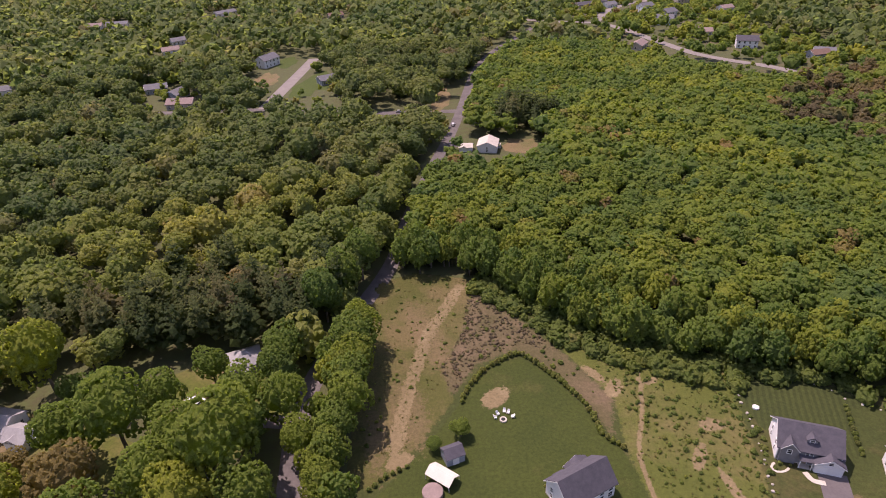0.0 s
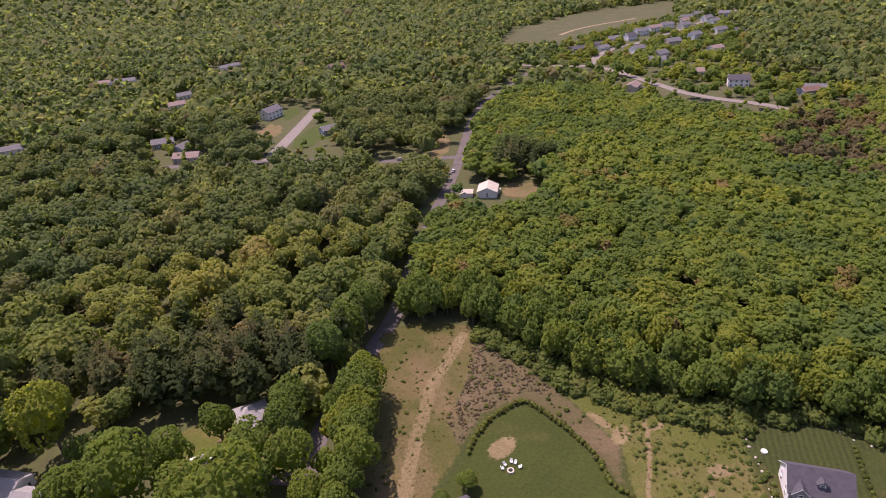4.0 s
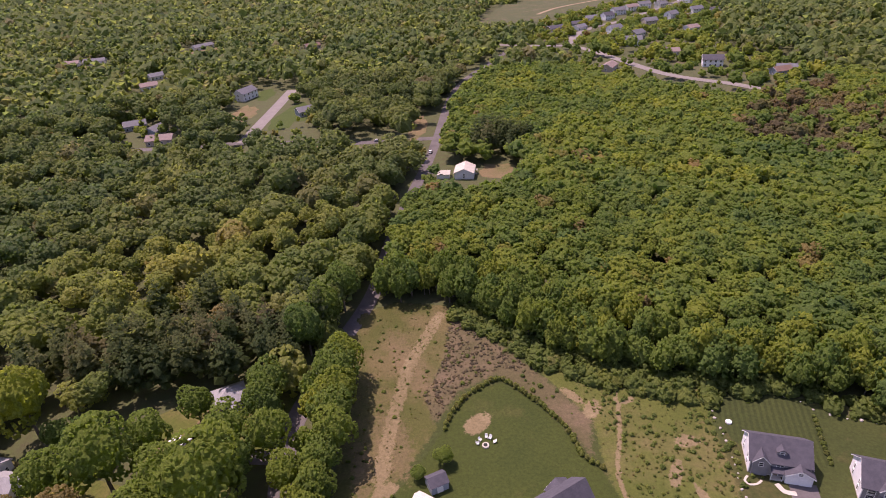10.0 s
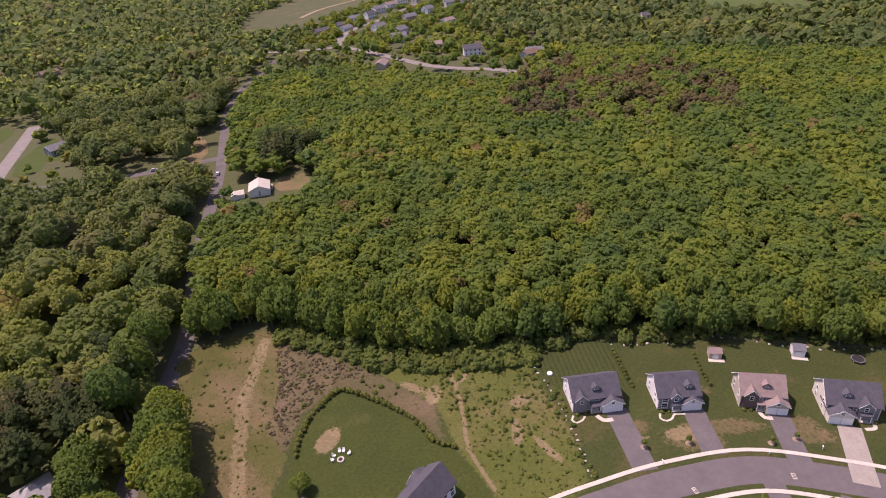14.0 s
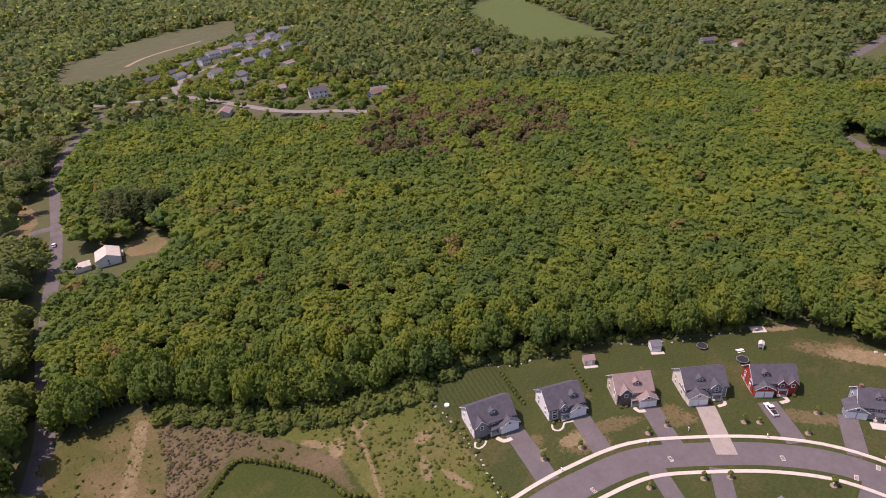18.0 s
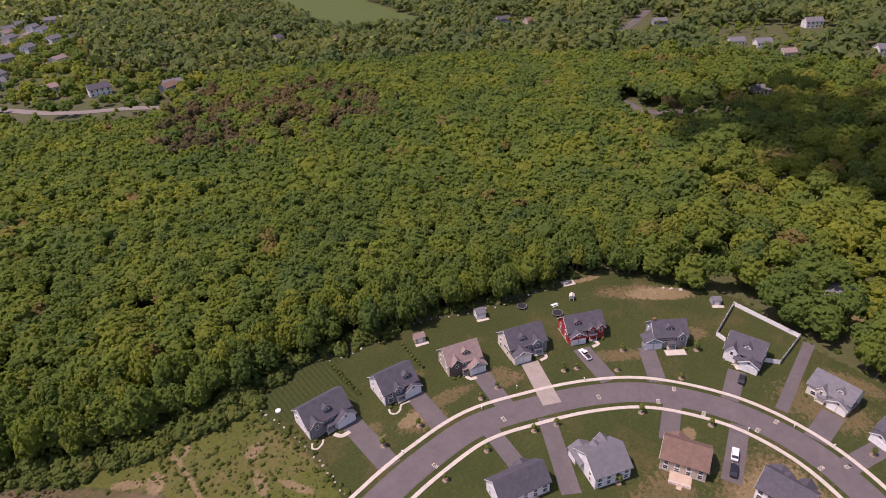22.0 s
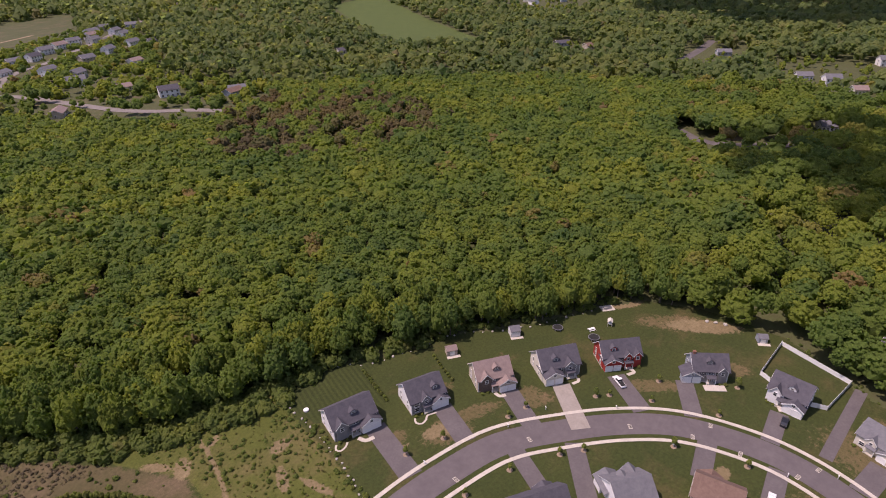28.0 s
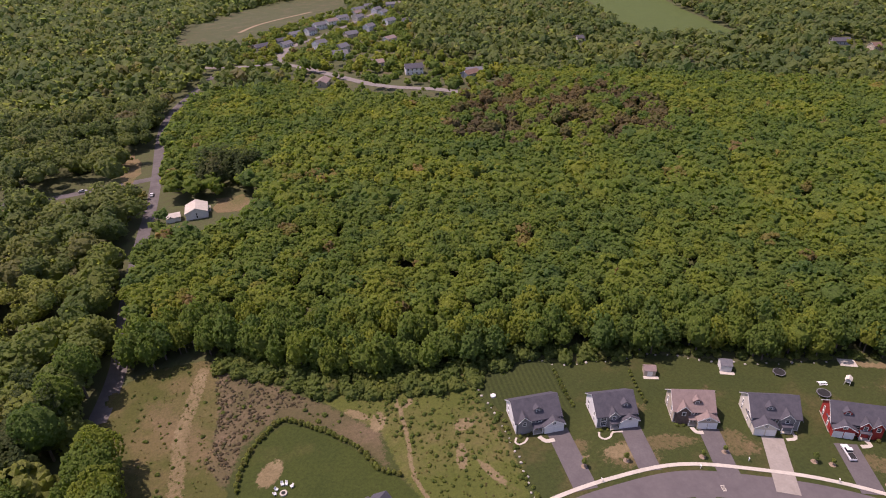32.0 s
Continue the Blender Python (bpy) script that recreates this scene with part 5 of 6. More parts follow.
tree_rng = random.Random(11)
for n, x, y, s, h in ((2, -114, 132, 1.55, 1.2), (4, -84, 109, 1.7, 1.0), (6, -68, 132, 0.95, 0.95), (4, -55, 98, 1.9, 1.0), (3, -129, 126, 1.4, 1.1), (5, -88, 92, 1.4, 1.0), (2, -104, 88, 1.4, 1.0), (6, -44, 115, 1.15, 1.05),
                      (4, -77, 120, 1.1, 1.0), (6, -55, 117, 1.25, 1.0), (4, -67, 104, 1.3, 1.0), (3, -95, 124, 1.0, 1.0), (5, -108, 101, 0.9, 0.8), (1, -26.5, 146, 1.4, 1.0), (0, -27.5, 138, 1.45, 1.0),
                      (1, -26.5, 130, 1.4, 1.0), (0, -27.5, 122, 1.4, 0.95), (3, -47, 128, 1.0, 1.0), (0, -48, 138, 1.1, 1.0), (4, -26.5, 114, 1.35, 1.0), (0, -29, 107, 1.15, 0.95), (4, -30, 99, 1.1, 1.0), (1, -31, 91, 1.1, 1.0), (6, 2, 108, 0.62, 0.7), (0, -5, 104, 0.45, 0.7), (6, -48, 132, 1.1, 1.0), (4, -38, 104, 0.9, 1.0), (6, -142, 122, 1.3, 1.0), (4, -98, 108, 1.2, 1.0), (1, -125, 96, 1.3, 1.0), (4, -70, 92, 1.3, 1.0), (6, -82, 80, 1.4, 1.0), (0, -104, 126, 0.8, 1.0), (4, -140, 98, 1.4, 1.0), (3, -52, 108, 1.1, 1.0), (2, -60, 86, 1.4, 1.0), (6, -46, 86, 1.2, 1.0), (3, -39, 160, 1.5, 1.15), (6, -34.5, 172, 1.45, 1.1), (0, -29, 184, 1.5, 1.1)):
    plant(n, x, y, s * (1.2 if x < -36 and y < 145 else 1.0), h, tree_rng.uniform(0, 360), BIG)
for x, y in EDGE_TREES:
    plant(tree_rng.choice((0, 0, 1, 4, 4, 6, 6, 3, 2)), x, y, tree_rng.uniform(0.78, 1.15), tree_rng.uniform(0.95, 1.2), tree_rng.uniform(0, 360))
for ob in TREES + BIG:
    for o in (*ob.children_recursive, ob):
        bpy.data.objects.remove(o)


# ---- shrubs and hedges ----
def small_shrub(parent, x, y, r, h, k, tint):
    v, f = BUSH[k % len(BUSH)]
    return link_mesh("shrub", v * (r, r, h * 0.62) + (x, y, h * 0.42), f, M_SHRUB, parent, tint=np.full(len(v), tint), dome=outward(v))


HEDGE_MESH = []
for k in range(3):
    o = small_shrub(None, 0, 0, 0.78, 1.5, k, 0.72 + 0.1 * k)
    HEDGE_MESH.append(o.data)
    bpy.data.objects.remove(o)


def hedge(points, step, label, size=1.0):
    line = smooth_line(points, step)
    ob = thing("hedge", pose(0, 0, 0), label, "hedge")
    for k, (x, y) in enumerate(line):
        s = new("shrub", HEDGE_MESH[k % 3])
        s.parent = ob
        u = size * tree_rng.uniform(0.8, 1.15)
        s.matrix_local = pose(x + tree_rng.uniform(-0.15, 0.15), y + tree_rng.uniform(-0.15, 0.15), 0, 0, 0, tree_rng.uniform(0, 360)) @ Matrix.Diagonal((u, u, u, 1))


for spot, k in BEDS:
    s = new("garden_shrub", HEDGE_MESH[k % 3])
    u = tree_rng.uniform(0.55, 0.95)
    s.matrix_world = Matrix.Translation(spot.translation) @ pose(0, 0, 0, 0, 0, tree_rng.uniform(0, 360)) @ Matrix.Diagonal((u, u, u * 0.8, 1))
    tagged(s, "small green shrub in a bed before the house", "shrub", "shrubs before the estate houses")


hedge([(3, 120), (6, 126.5), (10.2, 131.7), (16, 136), (21.7, 138.2), (26, 134), (31, 126.6), (36.7, 116), (38.4, 106), (42.4, 101)], 1.45, "curved row of small clipped evergreen shrubs", 1.25)
hedge([(104.6, 110.4), (101.5, 102.5), (98.8, 94.6)], 1.5, "straight row of small evergreens between lawns", 0.95)
hedge([(124.5, 96.2), (121.2, 90), (118.2, 84)], 1.6, "row of small evergreens behind the lawn", 0.85)
hedge([(174, -58), (155, -73), (134, -90)], 1.5, "long row of dark evergreens beside the lawns", 1.1)
hedge([(-21, 93), (-17, 96.5), (-12, 99)], 1.4, "row of small shrubs at the turf edge", 1.0)

r5 = np.random.default_rng(21)


def bushes(name, n, poly, lo, hi, label, flat=0.75, mat=None, shapes=None):
    xs, ys = np.array(poly)[:, 0], np.array(poly)[:, 1]
    x, y = r5.uniform(xs.min(), xs.max(), n), r5.uniform(ys.min(), ys.max(), n)
    ok = inside(poly, x, y)
    x, y = x[ok], y[ok]
    r = lo + (hi - lo) * r5.uniform(0, 1, len(x)) ** 1.8
    woods(name, shapes or BUSH, np.stack([x, y, r * 0.35, r, r * flat, np.clip(r5.normal(0.45, 0.22, len(x)), 0, 1)], 1), mat or M_SHRUB, label, "shrubs")


bushes("thicket", 3000, ((9, 175), (21, 159), (37, 139), (52, 130), (67, 122), (79, 119), (99, 122), (116, 108), (138, 98), (141, 103), (116, 117), (99, 130), (80, 137), (62, 146), (45, 156), (30, 170), (14, 182)), 1.5, 3.7, "dense thicket of low green shrubs at the woods' edge", 0.9)
bushes("plot_scrub", 400, ((44, 120), (40, 136), (62, 134), (78, 121), (73, 90), (50, 98)), 0.25, 1.0, "scattered green scrub on the empty plot")
bushes("plot_scrub_low", 110, ((46, 100), (74, 95), (70, 76), (47, 76)), 0.25, 0.8, "low scrub on the empty plot")
bushes("plot_edge_scrub", 120, ((75, 122), (79.5, 121), (79, 104), (73, 78), (68, 74), (71, 92)), 0.4, 1.5, "green scrub along the stony plot edge")
bushes("meadow_scrub", 150, ((-26, 165), (-10, 185), (8, 180), (4, 150), (-3, 130), (-12, 104), (-25, 100)), 0.25, 0.85, "small dark bushes dotted over the meadow")
bushes("brush_scrub", 130, ((9, 174), (22, 160), (42, 124), (40, 112), (30, 130), (20, 142), (8, 136), (0, 124), (4, 150)), 0.3, 1.2, "tangled low brambles")
bushes("wood_edge_scrub", 900, ((136, 101), (157, 82), (186, 63), (200, 52), (202, 55), (188, 68), (160, 88), (139, 105)), 0.8, 2.6, "green scrub along the foot of the woods")
bushes("east_edge_scrub", 200, ((204, 4), (188, -20), (178, -42), (175, -57), (166, -80), (170, -80), (180, -56), (183, -42), (192, -20), (208, 4)), 0.5, 1.6, "green scrub along the eastern woods")
bushes("dead_brush", 2000, ((9, 174), (21, 160), (34, 139), (21, 143), (9, 136), (0, 122), (-2, 135), (5, 150)), 0.2, 0.75, "grey-brown tangle of dead brush", 0.5, M_DEAD, SMALL)
bushes("meadow_tufts", 900, ((-26, 165), (-12, 184), (8, 180), (12, 172), (5, 150), (-2, 130), (-10, 105), (-26, 98)), 0.12, 0.38, "dry grass tufts over the meadow", 0.6, M_TUFT, TUFTS)
bushes("plot_tufts", 900, ((45, 118), (40, 134), (60, 134), (78, 121), (72, 86), (66, 74), (46, 74), (44, 100)), 0.12, 0.45, "dry and green grass tufts on the empty plot", 0.6, M_TUFT, TUFTS)

# ---- vehicles ----
def paint(name, c, rough=0.35):
    m, n, l, b = material(name, rough)
    l.new(ramp(n, l, noise_node(n, l, 2.0, 3, 0.6), ((0.3, tuple(v * 0.9 for v in c)), (0.7, c))), b.inputs["Base Color"])
    b.inputs["Specular IOR Level"].default_value = 0.5
    return m


M_CARW, M_CARD, M_CARS = paint("white car paint", (0.78, 0.78, 0.78)), paint("black car paint", (0.02, 0.022, 0.028)), paint("silver car paint", (0.45, 0.46, 0.48))
M_LAMP, M_RIM = paint("lamp glass", (0.6, 0.6, 0.58), 0.2), paint("alloy rim", (0.4, 0.4, 0.4), 0.3)


def bevelled(bm, r=0.08):
    bmesh.ops.bevel(bm, geom=bm.edges[:], offset=r, segments=1, affect="EDGES")
    return bm


def car(x, y, turn, mat, label, long=4.6, pickup=False):
    ob = thing("car", pose(x, y, 0.1, 0, 0, turn), label, "car")
    h = long / 2
    side = ((-h, 0.35), (h, 0.35), (h, 0.75), (h - 0.9, 0.98), (-h + 0.1, 1.02), (-h, 0.7))
    part("body", bevelled(prism(side, -0.9, 0.9, "y")), mat, ob)
    if pickup:
        cab = ((-0.5, 1.0), (1.25, 1.0), (0.6, 1.75), (-0.35, 1.75))
        part("cargo_bed", box(-h + 0.15, -0.6, -0.75, 0.75, 1.0, 1.045), M_DARK, ob, "dark open cargo bed")
    else:
        cab = ((-h + 0.35, 1.0), (h - 1.2, 1.0), (h - 1.9, 1.5), (-h + 0.95, 1.5))
    part("window_band", prism(cab, -0.78, 0.78, "y"), M_GLASS, ob, "dark tinted windows")
    top = cab[2][0], cab[3][0], cab[2][1]
    part("roof", box(top[1] - 0.05, top[0] + 0.05, -0.74, 0.74, top[2] + 0.004, top[2] + 0.07), mat, ob)
    for wx in (-h + 0.85, h - 0.9):
        for wy in (-0.82, 0.82):
            w = part("wheel", prism([(wx + 0.33 * math.cos(a * math.pi / 6), 0.25 + 0.33 * math.sin(a * math.pi / 6)) for a in range(12)], wy - 0.11, wy + 0.11, "y"), M_DARK, ob)
            s = 0.115 if wy > 0 else -0.115
            part("rim", prism([(wx + 0.2 * math.cos(a * math.pi / 4), 0.25 + 0.2 * math.sin(a * math.pi / 4)) for a in range(8)], wy + min(s, s * 1.1), wy + max(s, s * 1.1), "y"), M_RIM, w)
    for ly in (-0.62, 0.62):
        part("headlight", box(h - 0.03, h + 0.02, ly - 0.18, ly + 0.18, 0.55, 0.72), M_LAMP, ob)
    return ob


car(148.6, 40.2, 54, M_CARW, "white pickup truck parked on a driveway", 5.6, True)
car(160.2, -5.2, 0, M_CARD, "black car parked before a garage")
car(129.2, -8.0, 4, M_CARW, "white car parked on a driveway")
car(123.6, -8.6, 4, M_CARD, "black car parked behind a white one")
car(104.6, -45.6, -60, M_CARW, "white car beside a brown-roofed house")
car(101.2, -43.6, -60, M_CARW, "white van-like car at a house wall")
car(137.4, -50.6, 46, M_CARD, "black car at the garage door")
car(-73.8, 125.6, 60, M_CARW, "white car on the shaded yard drive")
car(-70.9, 124.4, 60, M_CARW, "white car beside another in the yard")
car(13.6, 351.0, 78, M_CARW, "white car driving the old road")
car(-20.0, 381.9, -4, M_CARS, "silver car on the side road")

trailer = thing("trailer", pose(-108.4, 117.2, 0, 0, 0, 66), "long white camping trailer parked under trees", "trailer")
part("body", bevelled(box(-4.0, 4.0, -1.25, 1.25, 0.6, 3.0), 0.18), M_WHITE, trailer)
for k in (-2.4, 0.0, 2.4):
    part("window", box(k - 0.5, k + 0.5, -1.28, -1.22, 1.7, 2.3), M_GLASS, trailer)
for wy in (-1.1, 1.1):
    part("wheel", prism([(0.4 * math.cos(a * math.pi / 6), 0.4 + 0.4 * math.sin(a * math.pi / 6)) for a in range(12)], wy - 0.12, wy + 0.12, "y"), M_DARK, trailer)
part("hitch", prism(((4.0, 0.6), (5.4, 0.5), (5.4, 0.62), (4.0, 0.75)), -0.1, 0.1, "y"), M_DARK, trailer)


# ---- sheds, fences, garden things ----
def shed(x, y, turn, w, d, h, wall, roof, label, ramp_mat=None):
    ob = thing("shed", pose(x, y, 0, 0, 0, turn), label, "shed")
    part("wall", gable_walls(-w / 2, w / 2, -d / 2, d / 2, h, d * 0.33, z0=-0.1), wall, ob)
    part("roof", gable_roof(-w / 2, w / 2, -d / 2, d / 2, h, d * 0.33, over=0.2, thick=0.1), roof, ob)
    opening(ob, "door", 0.0, 1.0, 1.4, 1.8, "f", -d / 2, M_TRIM, "white double door")
    if ramp_mat:
        part("slab", box(-w / 2 - 0.3, w / 2 + 0.8, -d / 2 - 1.5, -d / 2 - 0.1, -0.1, 0.14), ramp_mat, ob, "pale slab before the door")


shed(129.4, 92.6, -36, 3.6, 3.0, 2.2, M_TAN, M_ROOFP, "small tan garden shed with pinkish roof", M_CONCRETE)
shed(151.4, 80.8, -40, 3.4, 3.6, 2.4, M_WHITE, M_ROOF2, "small white garden shed with grey roof", M_CONCRETE)
shed(-0.5, 101.2, 20, 4.8, 4.2, 2.5, M_GREY, M_ROOF, "grey garden shed beside the turf", None)
shed(198.2, 9.2, -60, 3.0, 3.0, 2.0, M_GREY, M_ROOF2, "small pale shed at the woods' edge", M_CONCRETE)
shed(158.4, -59.2, -130, 2.6, 3.4, 1.8, M_GREY, M_WHITE, "small white-topped garden shed", None)
shed(179, -51, -110, 2.6, 2.0, 1.8, M_BRICK, M_ROOFB, "reddish garden hut at the wood's edge", None)

tent = thing("party_tent", pose(-3.4, 95.0, 0, 0, 0, -38), "cream white fabric shelter beside the turf", "tent")
part("cover", prism(((-2.2, 1.7), (0, 3.0), (2.2, 1.7), (2.2, 1.78), (0, 3.1), (-2.2, 1.78)), -3.6, 3.6), M_CREAM, tent)
for px in (-3.45, 0, 3.45):
    for py in (-2.1, 2.1):
        part("pole", box(px - 0.05, px + 0.05, py - 0.05, py + 0.05, -0.1, 1.75), M_TRIM, tent)
pool = thing("swimming_pool", pose(-5.8, 91.0, 0), "round covered above-ground pool", "pool")
part("cover", tube([(0, 0, -0.1), (0, 0, 1.15), (0, 0, 1.28)], [2.5, 2.5, 2.2], 20), M_ROOFP, pool)


def round_thing(name, x, y, rings, mat, label, category, sides=16):
    ob = thing(name, pose(x, y, 0), label, category)
    part("shell", tube([(0, 0, z) for _, z in rings], [r for r, _ in rings], sides), mat, ob)
    return ob


round_thing("stone_table", 81.2, 111.8, ((0.85, -0.05), (0.85, 0.45), (0.65, 0.55)), M_WHITE, "round white covered fire table on the lawn", "table")
fire = round_thing("fire_pit", 13.6, 112.6, ((1.0, -0.05), (1.0, 0.4), (0.7, 0.42)), M_CONCRETE, "round pale stone fire pit", "fire pit")
part("ash", tube([(0, 0, 0.42), (0, 0, 0.44)], [0.6, 0.6], 12), M_DARK, fire)


def chair(x, y, turn, mat=None):
    ob = thing("garden_chair", pose(x, y, 0, 0, 0, turn), "white slatted garden chair round the fire pit", "chair", "chairs round the fire pit")
    part("seat", box(-0.35, 0.35, -0.35, 0.35, 0.36, 0.44), M_TRIM, ob)
    part("backrest", prism(((0.33, 0.44), (0.6, 1.1), (0.54, 1.12), (0.27, 0.44)), -0.35, 0.35, "x"), M_TRIM, ob)
    for px in (-0.31, 0.31):
        for py in (-0.31, 0.31):
            part("leg", box(px - 0.04, px + 0.04, py - 0.04, py + 0.04, -0.05, 0.36), M_TRIM, ob)
        part("armrest", box(px - 0.07, px + 0.07, -0.4, 0.4, 0.6, 0.65), M_TRIM, ob)


for x, y, tn in ((11.6, 113.4, 80), (12.4, 114.6, 40), (14.2, 115.4, -10), (15.2, 114.9, -30), (16.2, 113.4, -80)):
    chair(x, y, tn)


def trampoline(x, y, r):
    ob = thing("trampoline", pose(x, y, 0), "round black trampoline with a low frame", "trampoline")
    part("mat", tube([(0, 0, 0.78), (0, 0, 0.82)], [r * 0.86, r * 0.86], 20), M_DARK, ob)
    bm = bmesh.new()
    a = np.linspace(0, 2 * math.pi, 21)[:-1]
    ins, out = [[bm.verts.new((q * math.cos(t), q * math.sin(t), 0.86)) for t in a] for q in (r * 0.88, r)]
    low = [bm.verts.new((r * math.cos(t), r * math.sin(t), 0.74)) for t in a]
    for k in range(20):
        bm.faces.new((ins[k], out[k], out[k - 1], ins[k - 1])), bm.faces.new((out[k], low[k], low[k - 1], out[k - 1]))
    part("rim_pad", bm, M_ROOF2, ob)
    for k in range(6):
        px, py = r * 0.95 * math.cos(k * 1.047), r * 0.95 * math.sin(k * 1.047)
        part("leg", box(px - 0.04, px + 0.04, py - 0.04, py + 0.04, -0.05, 0.75), M_RIM, ob)


trampoline(165.4, 56.6, 2.0), trampoline(163.2, 69.6, 1.9)
slab = thing("concrete_pad", pose(186.0, 60.6, 0, 0, 0, -42), "pale concrete pad at the woods' edge", "pad")
part("slab", bevelled(box(-2.6, 2.6, -1.8, 1.8, -0.05, 0.14), 0.05), M_CONCRETE, slab)
bench = thing("picnic_table", pose(169.6, 59.4, 0, 0, 0, -30), "long white picnic table on the lawn", "table")
part("tabletop", box(-1.3, 1.3, -0.4, 0.4, 0.7, 0.76), M_TRIM, bench)
for py in (-0.75, 0.75):
    part("seat", box(-1.3, 1.3, py - 0.14, py + 0.14, 0.42, 0.47), M_TRIM, bench)
for px in (-0.9, 0.9):
    part("leg_frame", prism(((-0.85, -0.05), (-0.75, -0.05), (0.3, 0.7), (-0.3, 0.7)), px - 0.05, px + 0.05), M_TRIM, bench)
play = thing("play_set", pose(176.4, 55.4, 0, 0, 0, 20), "small white climbing play set", "play set")
for k in range(4):
    px, py = (-1, 1)[k % 2] * 0.9, (-1, 1)[k // 2] * 0.7
    part("post", box(px - 0.07, px + 0.07, py - 0.07, py + 0.07, -0.05, 2.0), M_TRIM, play)
part("platform", box(-1.0, 1.0, -0.8, 0.8, 1.0, 1.1), M_TRIM, play)
part("roof", gable_roof(-1.0, 1.0, -0.8, 0.8, 2.0, 0.6, over=0.15, thick=0.06), M_CREAM, play)
part("slide", prism(((0.8, 1.05), (2.9, 0.05), (2.9, 0.15), (0.8, 1.15)), -0.3, 0.3, "y"), M_CREAM, play)

fence = thing("vinyl_fence", pose(0, 0, 0), "white vinyl privacy fence round a back yard", "fence")
for (ax, ay), (bx, by) in (((179.0, 5.4), (199.5, 3.2)), ((199.5, 3.2), (190.2, -18.4)), ((190.2, -18.4), (173.4, -14.2)), ((179.0, 5.4), (177.0, 2.2)), ((173.4, -14.2), (172.0, -8.4))):
    run = math.hypot(bx - ax, by - ay)
    n = max(2, round(run / 2.4))
    turn = math.degrees(math.atan2(by - ay, bx - ax))
    for k in range(n):
        m = pose(ax + (bx - ax) * k / n, ay + (by - ay) * k / n, 0, 0, 0, turn)
        p = part("panel", box(0.07, run / n - 0.07, -0.03, 0.03, 0.08, 1.75), M_TRIM, fence)
        p.matrix_local = m
        q = part("post", box(-0.07, 0.07, -0.07, 0.07, -0.1, 1.9), M_TRIM, fence)
        q.matrix_local = m

# ---- mail boxes, young trees, stones, roadside ----
def mailbox(x, y, turn):
    ob = thing("mailbox", pose(x, y, 0, 0, 0, turn), "white mailbox on a white post", "mailbox", "mailboxes along the estate road")
    part("post", box(-0.06, 0.06, -0.06, 0.06, -0.1, 1.05), M_TRIM, ob)
    part("box", prism(((-0.12, 1.05), (0.12, 1.05), (0.12, 1.2), (0.06, 1.28), (-0.06, 1.28), (-0.12, 1.2)), -0.28, 0.28, "y"), M_TRIM, ob)
    part("arm", box(-0.05, 0.05, -0.3, 0.3, 0.96, 1.03), M_WOOD, ob)


for x, y, tn in ((86.6, 69.8, 0), (111.6, 58.6, -30), (124.4, 53.2, -40), (137.4, 36.4, -45), (132.4, 17.6, 40), (140, -9.8, 90), (147, -20.4, 90), (144.6, -30.0, 60), (131.6, -44.8, 40), (111.8, -59.4, 0)):
    mailbox(x, y, tn)


def off_the_road(x, y, least=8.4):
    """Moves a place back from the estate road's verge."""
    q = NEW_ROAD[np.argmin(np.hypot(NEW_ROAD[:, 0] - x, NEW_ROAD[:, 1] - y))]
    v = Vector((x - q[0], y - q[1]))
    if v.length < least:
        v = v.normalized() * least
    return float(q[0] + v.x), float(q[1] + v.y)


def sapling(x, y, size, label="young lawn tree in a mulch ring"):
    x, y = off_the_road(x, y)
    ob = thing("young_tree", pose(x, y, 0, 0, 0, x * 37), label, "tree", "young lawn trees")
    part("mulch_ring", tube([(0, 0, 0.02), (0, 0, 0.13)], [0.9, 0.8], 12), M_WOOD, ob)
    part("trunk", tube([(0, 0, 0), (0.03, 0, 1.2), (0, 0.04, 2.6 * size)], [0.07, 0.05, 0.02], 5), M_BARK, ob)
    v, f = BUSH[int(x) % len(BUSH)]
    link_mesh("crown", v * (1.05 * size, 1.05 * size, 1.4 * size) + (0, 0, 2.3 * size), f, M_SHRUB, ob, tint=np.full(len(v), 0.3 + (x * 0.13) % 0.5), dome=outward(v))


for x, y, s in ((86, 76, 1.0), (97, 71.2, 0.9), (115.2, 60.8, 0.8), (121.6, 58.6, 0.8), (138.6, 43.6, 1.0), (141.6, 40.4, 0.7), (137.4, -0.6, 0.8), (134.6, 18.6, 1.0), (120.6, 43, 0.8), (146.8, 29, 0.7), (151.2, 10.4, 0.7),
                (98.6, 50, 0.8), (112, 42.6, 0.9), (146.6, -38.8, 0.9), (141.2, -46.4, 0.9), (106, 16, 1.0), (131, -50.6, 0.7), (116, -44, 0.8), (121.6, -38, 0.9), (156.8, 30.4, 0.9), (168.2, 9.6, 1.2), (124, -64.4, 0.8), (112, -57.4, 0.7), (85, 55, 0.8)):
    sapling(x, y, s)


def stone_mesh(seed):
    r6 = np.random.default_rng(seed)
    v = ICO2[0] * (1 + r6.normal(0, 0.10, (len(ICO2[0]), 1))) * (1, 0.8, 0.6)
    return v, ICO2[1]


M_STONE = plain("pale field stone", (0.33, 0.30, 0.26), (0.50, 0.47, 0.42), 1.2, fine=6)
for k in range(3):
    v, f = stone_mesh(k)
    o = link_mesh("boulder", v, f, M_STONE)
    if k == 0:
        STONES = []
    STONES.append(o.data)
    bpy.data.objects.remove(o)


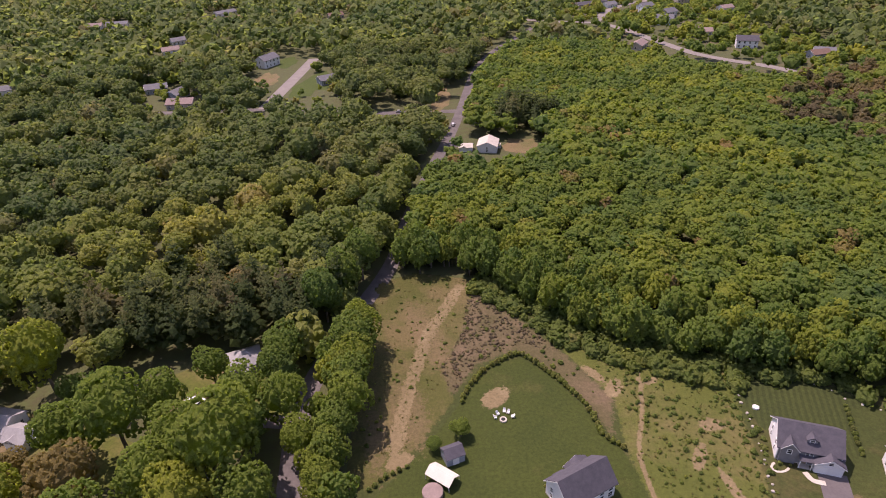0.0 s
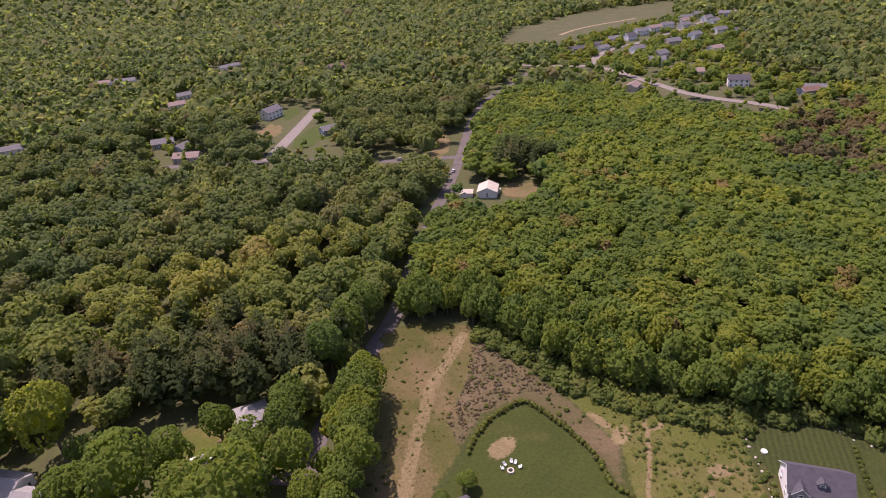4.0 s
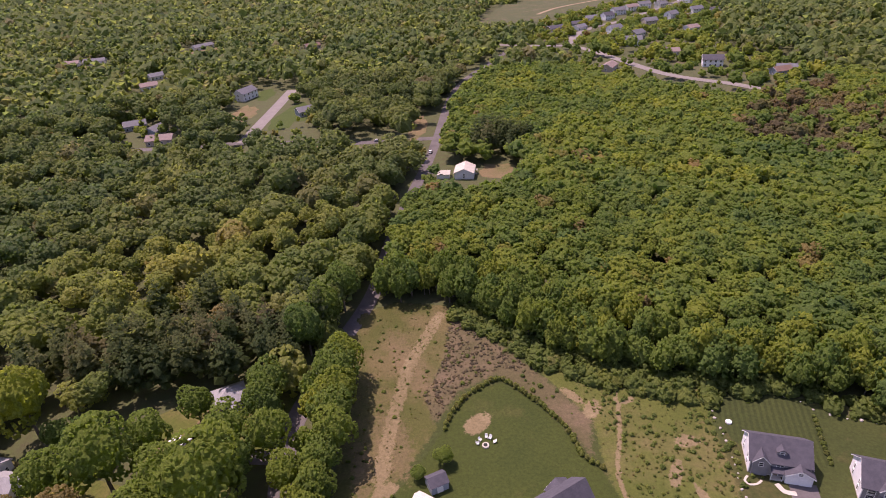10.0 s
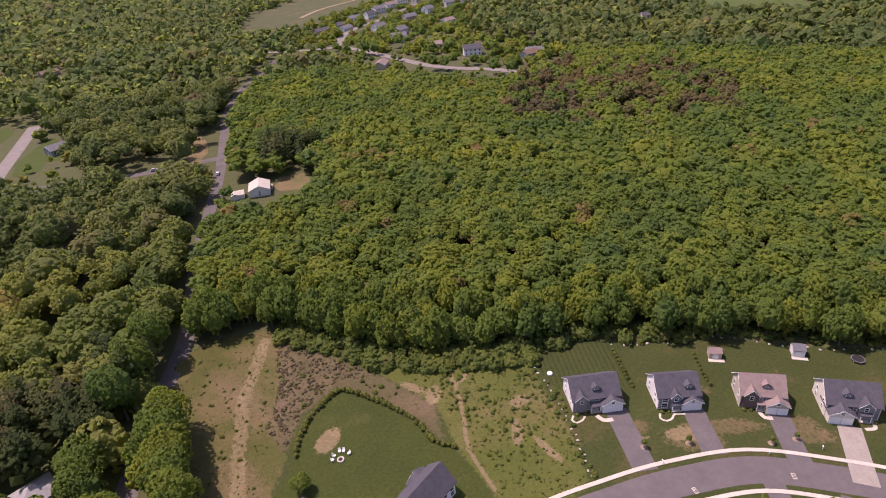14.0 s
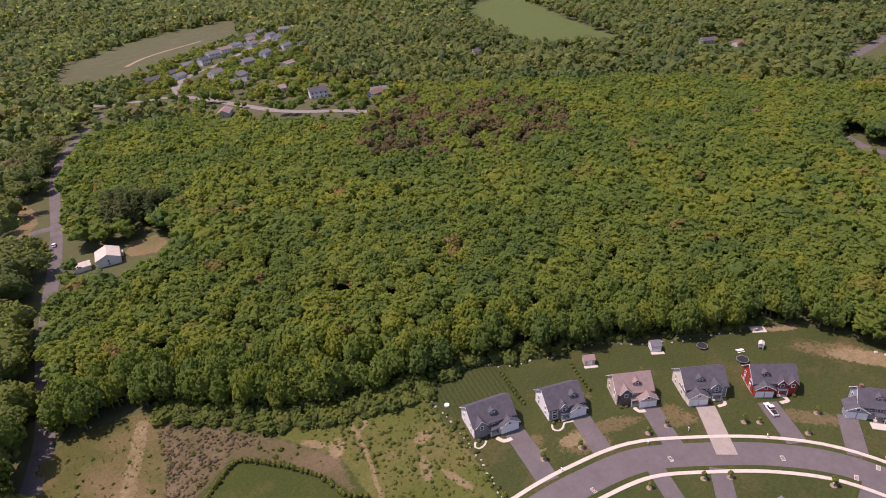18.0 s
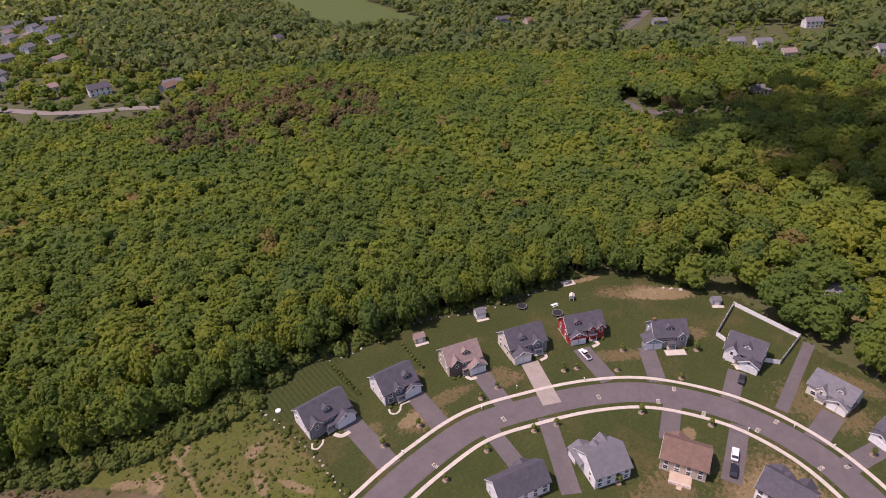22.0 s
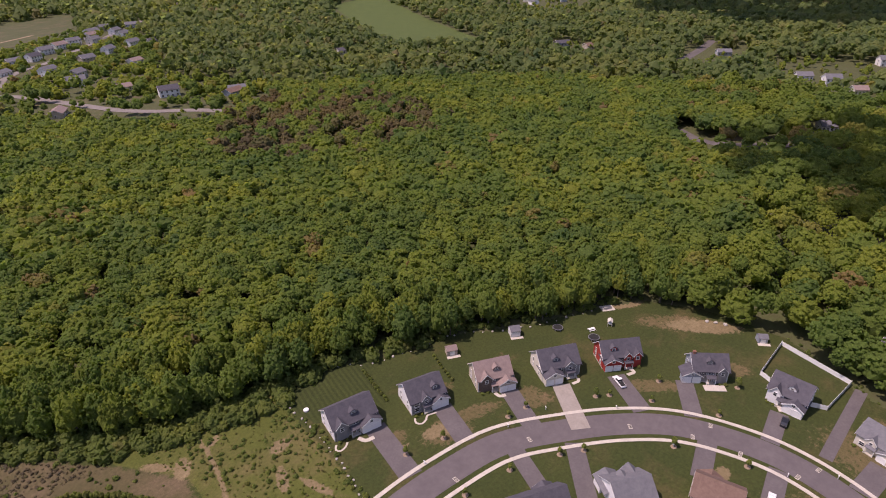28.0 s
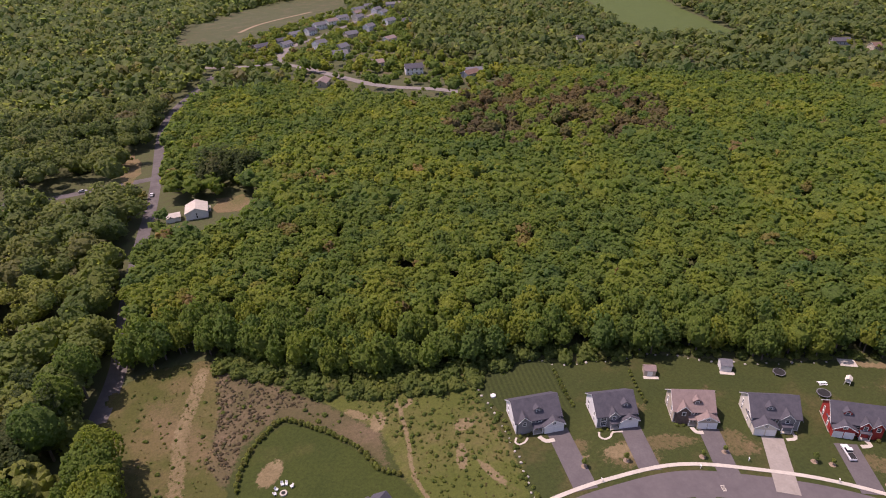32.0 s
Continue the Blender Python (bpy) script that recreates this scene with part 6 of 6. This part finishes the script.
def stones(points, step, lo, hi, label):
    line = smooth_line(points, step)
    for k, (x, y) in enumerate(line):
        o = new("boulder", STONES[k % 3])
        u = tree_rng.uniform(lo, hi)
        o.matrix_world = pose(x + tree_rng.uniform(-0.6, 0.6), y + tree_rng.uniform(-0.6, 0.6), u * 0.3, 0, 0, tree_rng.uniform(0, 360)) @ Matrix.Diagonal((u, u, u, 1))
        tagged(o, label, "boulder", "boulders along the lawn edges")


stones([(79, 119), (77.5, 108), (76, 98), (72.5, 86), (68, 75)], 2.3, 0.2, 0.5, "pale field stone at the plot edge")
stones([(99, 122), (113, 108.5), (136, 99), (156, 80.5), (184, 63)], 3.4, 0.25, 0.6, "grey field stone along the woods")
stones([(199, 28), (200.5, 22)], 3.0, 0.7, 1.0, "large pale boulder on bare earth")


def walk_strip(points, half, label="curved pale concrete garden walk"):
    ribbon("garden_walk", smooth_line(points, 0.8), half, M_CONCRETE, 0.11, label, "path", 0.05)


walk_strip([(77.0, 94.2), (75.6, 93.0), (76.2, 91.6), (78.2, 91.6), (79.6, 92.4)], 0.28)
walk_strip([(82.6, 91.0), (83.2, 88.6), (85.6, 87.6)], 0.65)
walk_strip([(98.2, 82.8), (97.0, 81.4), (97.8, 79.8), (99.8, 79.8), (101.4, 80.6), (104.0, 79.2)], 0.3)
walk_strip([(121.6, 69.6), (121.2, 67.6), (122.8, 66.4)], 0.6)
walk_strip([(142.0, 55.4), (143.6, 53.2), (142.2, 51.0), (139.6, 52.0)], 0.5)
walk_strip([(157.4, 40.6), (156.6, 38.4), (154.0, 39.6)], 0.6)
walk_strip([(166.4, -2.6), (164.8, -3.6)], 0.6)
for k, (x, y, tn) in enumerate(((111.2, 51.2, 60), (87.5, 59.8, 80), (132.8, 30.2, 40), (139.4, 14.4, 20), (140.8, 2.0, 5), (141.4, -12.0, -15), (135.6, -27.6, -35), (146.8, 11.6, 15), (147.2, -16, -18), (139.4, -33.4, -45))):
    lid = thing("drain_cover", pose(x, y, 0.065, 0, 0, tn), "pale rectangular storm drain at the kerb", "drain")
    part("frame", box(-0.9, 0.9, -0.5, 0.5, -0.05, 0.03), M_CONCRETE, lid)
    for b in range(4):
        part("bar", box(-0.7, 0.7, -0.36 + b * 0.2, -0.26 + b * 0.2, 0.03, 0.05), M_DARK, lid)

# ---- clouds, high overhead and out of sight, whose shade lies on the eastern woods ----
M_CLOUD = plain("cloud vapour", (0.80, 0.80, 0.80), (0.85, 0.85, 0.85), 0.002, 1.0, where="World", fine=0.02)


def cloud(cx, cy, rx, ry, seed, puff=1.0, count=34):
    """A flat-bottomed heap of puffs 1100 m up, over the place its shade falls on."""
    r7 = np.random.default_rng(seed)
    up = 1100.0
    ox, oy = cx + sun_way.x / sun_way.z * up, cy + sun_way.y / sun_way.z * up
    V, F, base = [], [], 0
    for k in range(count):
        a, q = r7.uniform(0, 2 * math.pi), math.sqrt(r7.uniform(0, 1))
        x, y = q * rx * math.cos(a), q * ry * math.sin(a)
        r = puff * r7.uniform(0.22, 0.4) * min(rx, ry) * (1.15 - 0.5 * q)
        v = ICO2[0] * (1 + r7.normal(0, 0.05, (len(ICO2[0]), 1))) * r
        v[:, 2] = np.maximum(v[:, 2], -0.25 * r)
        V.append(v + (ox + x, oy + y, up)), F.append(ICO2[1] + base)
        base += len(v)
    ob = link_mesh("cloud", np.concatenate(V), np.concatenate(F), M_CLOUD, smooth=True)
    tagged(ob, "white heaped cumulus cloud over the woods", "cloud", kind="structure")


cloud(388, -30, 88, 105, 1, 0.62, 70)
cloud(1350, 170, 420, 300, 2)
cloud(600, -250, 150, 90, 3, 0.5, 50)
cloud(1020, -210, 240, 190, 4, 0.8, 50)
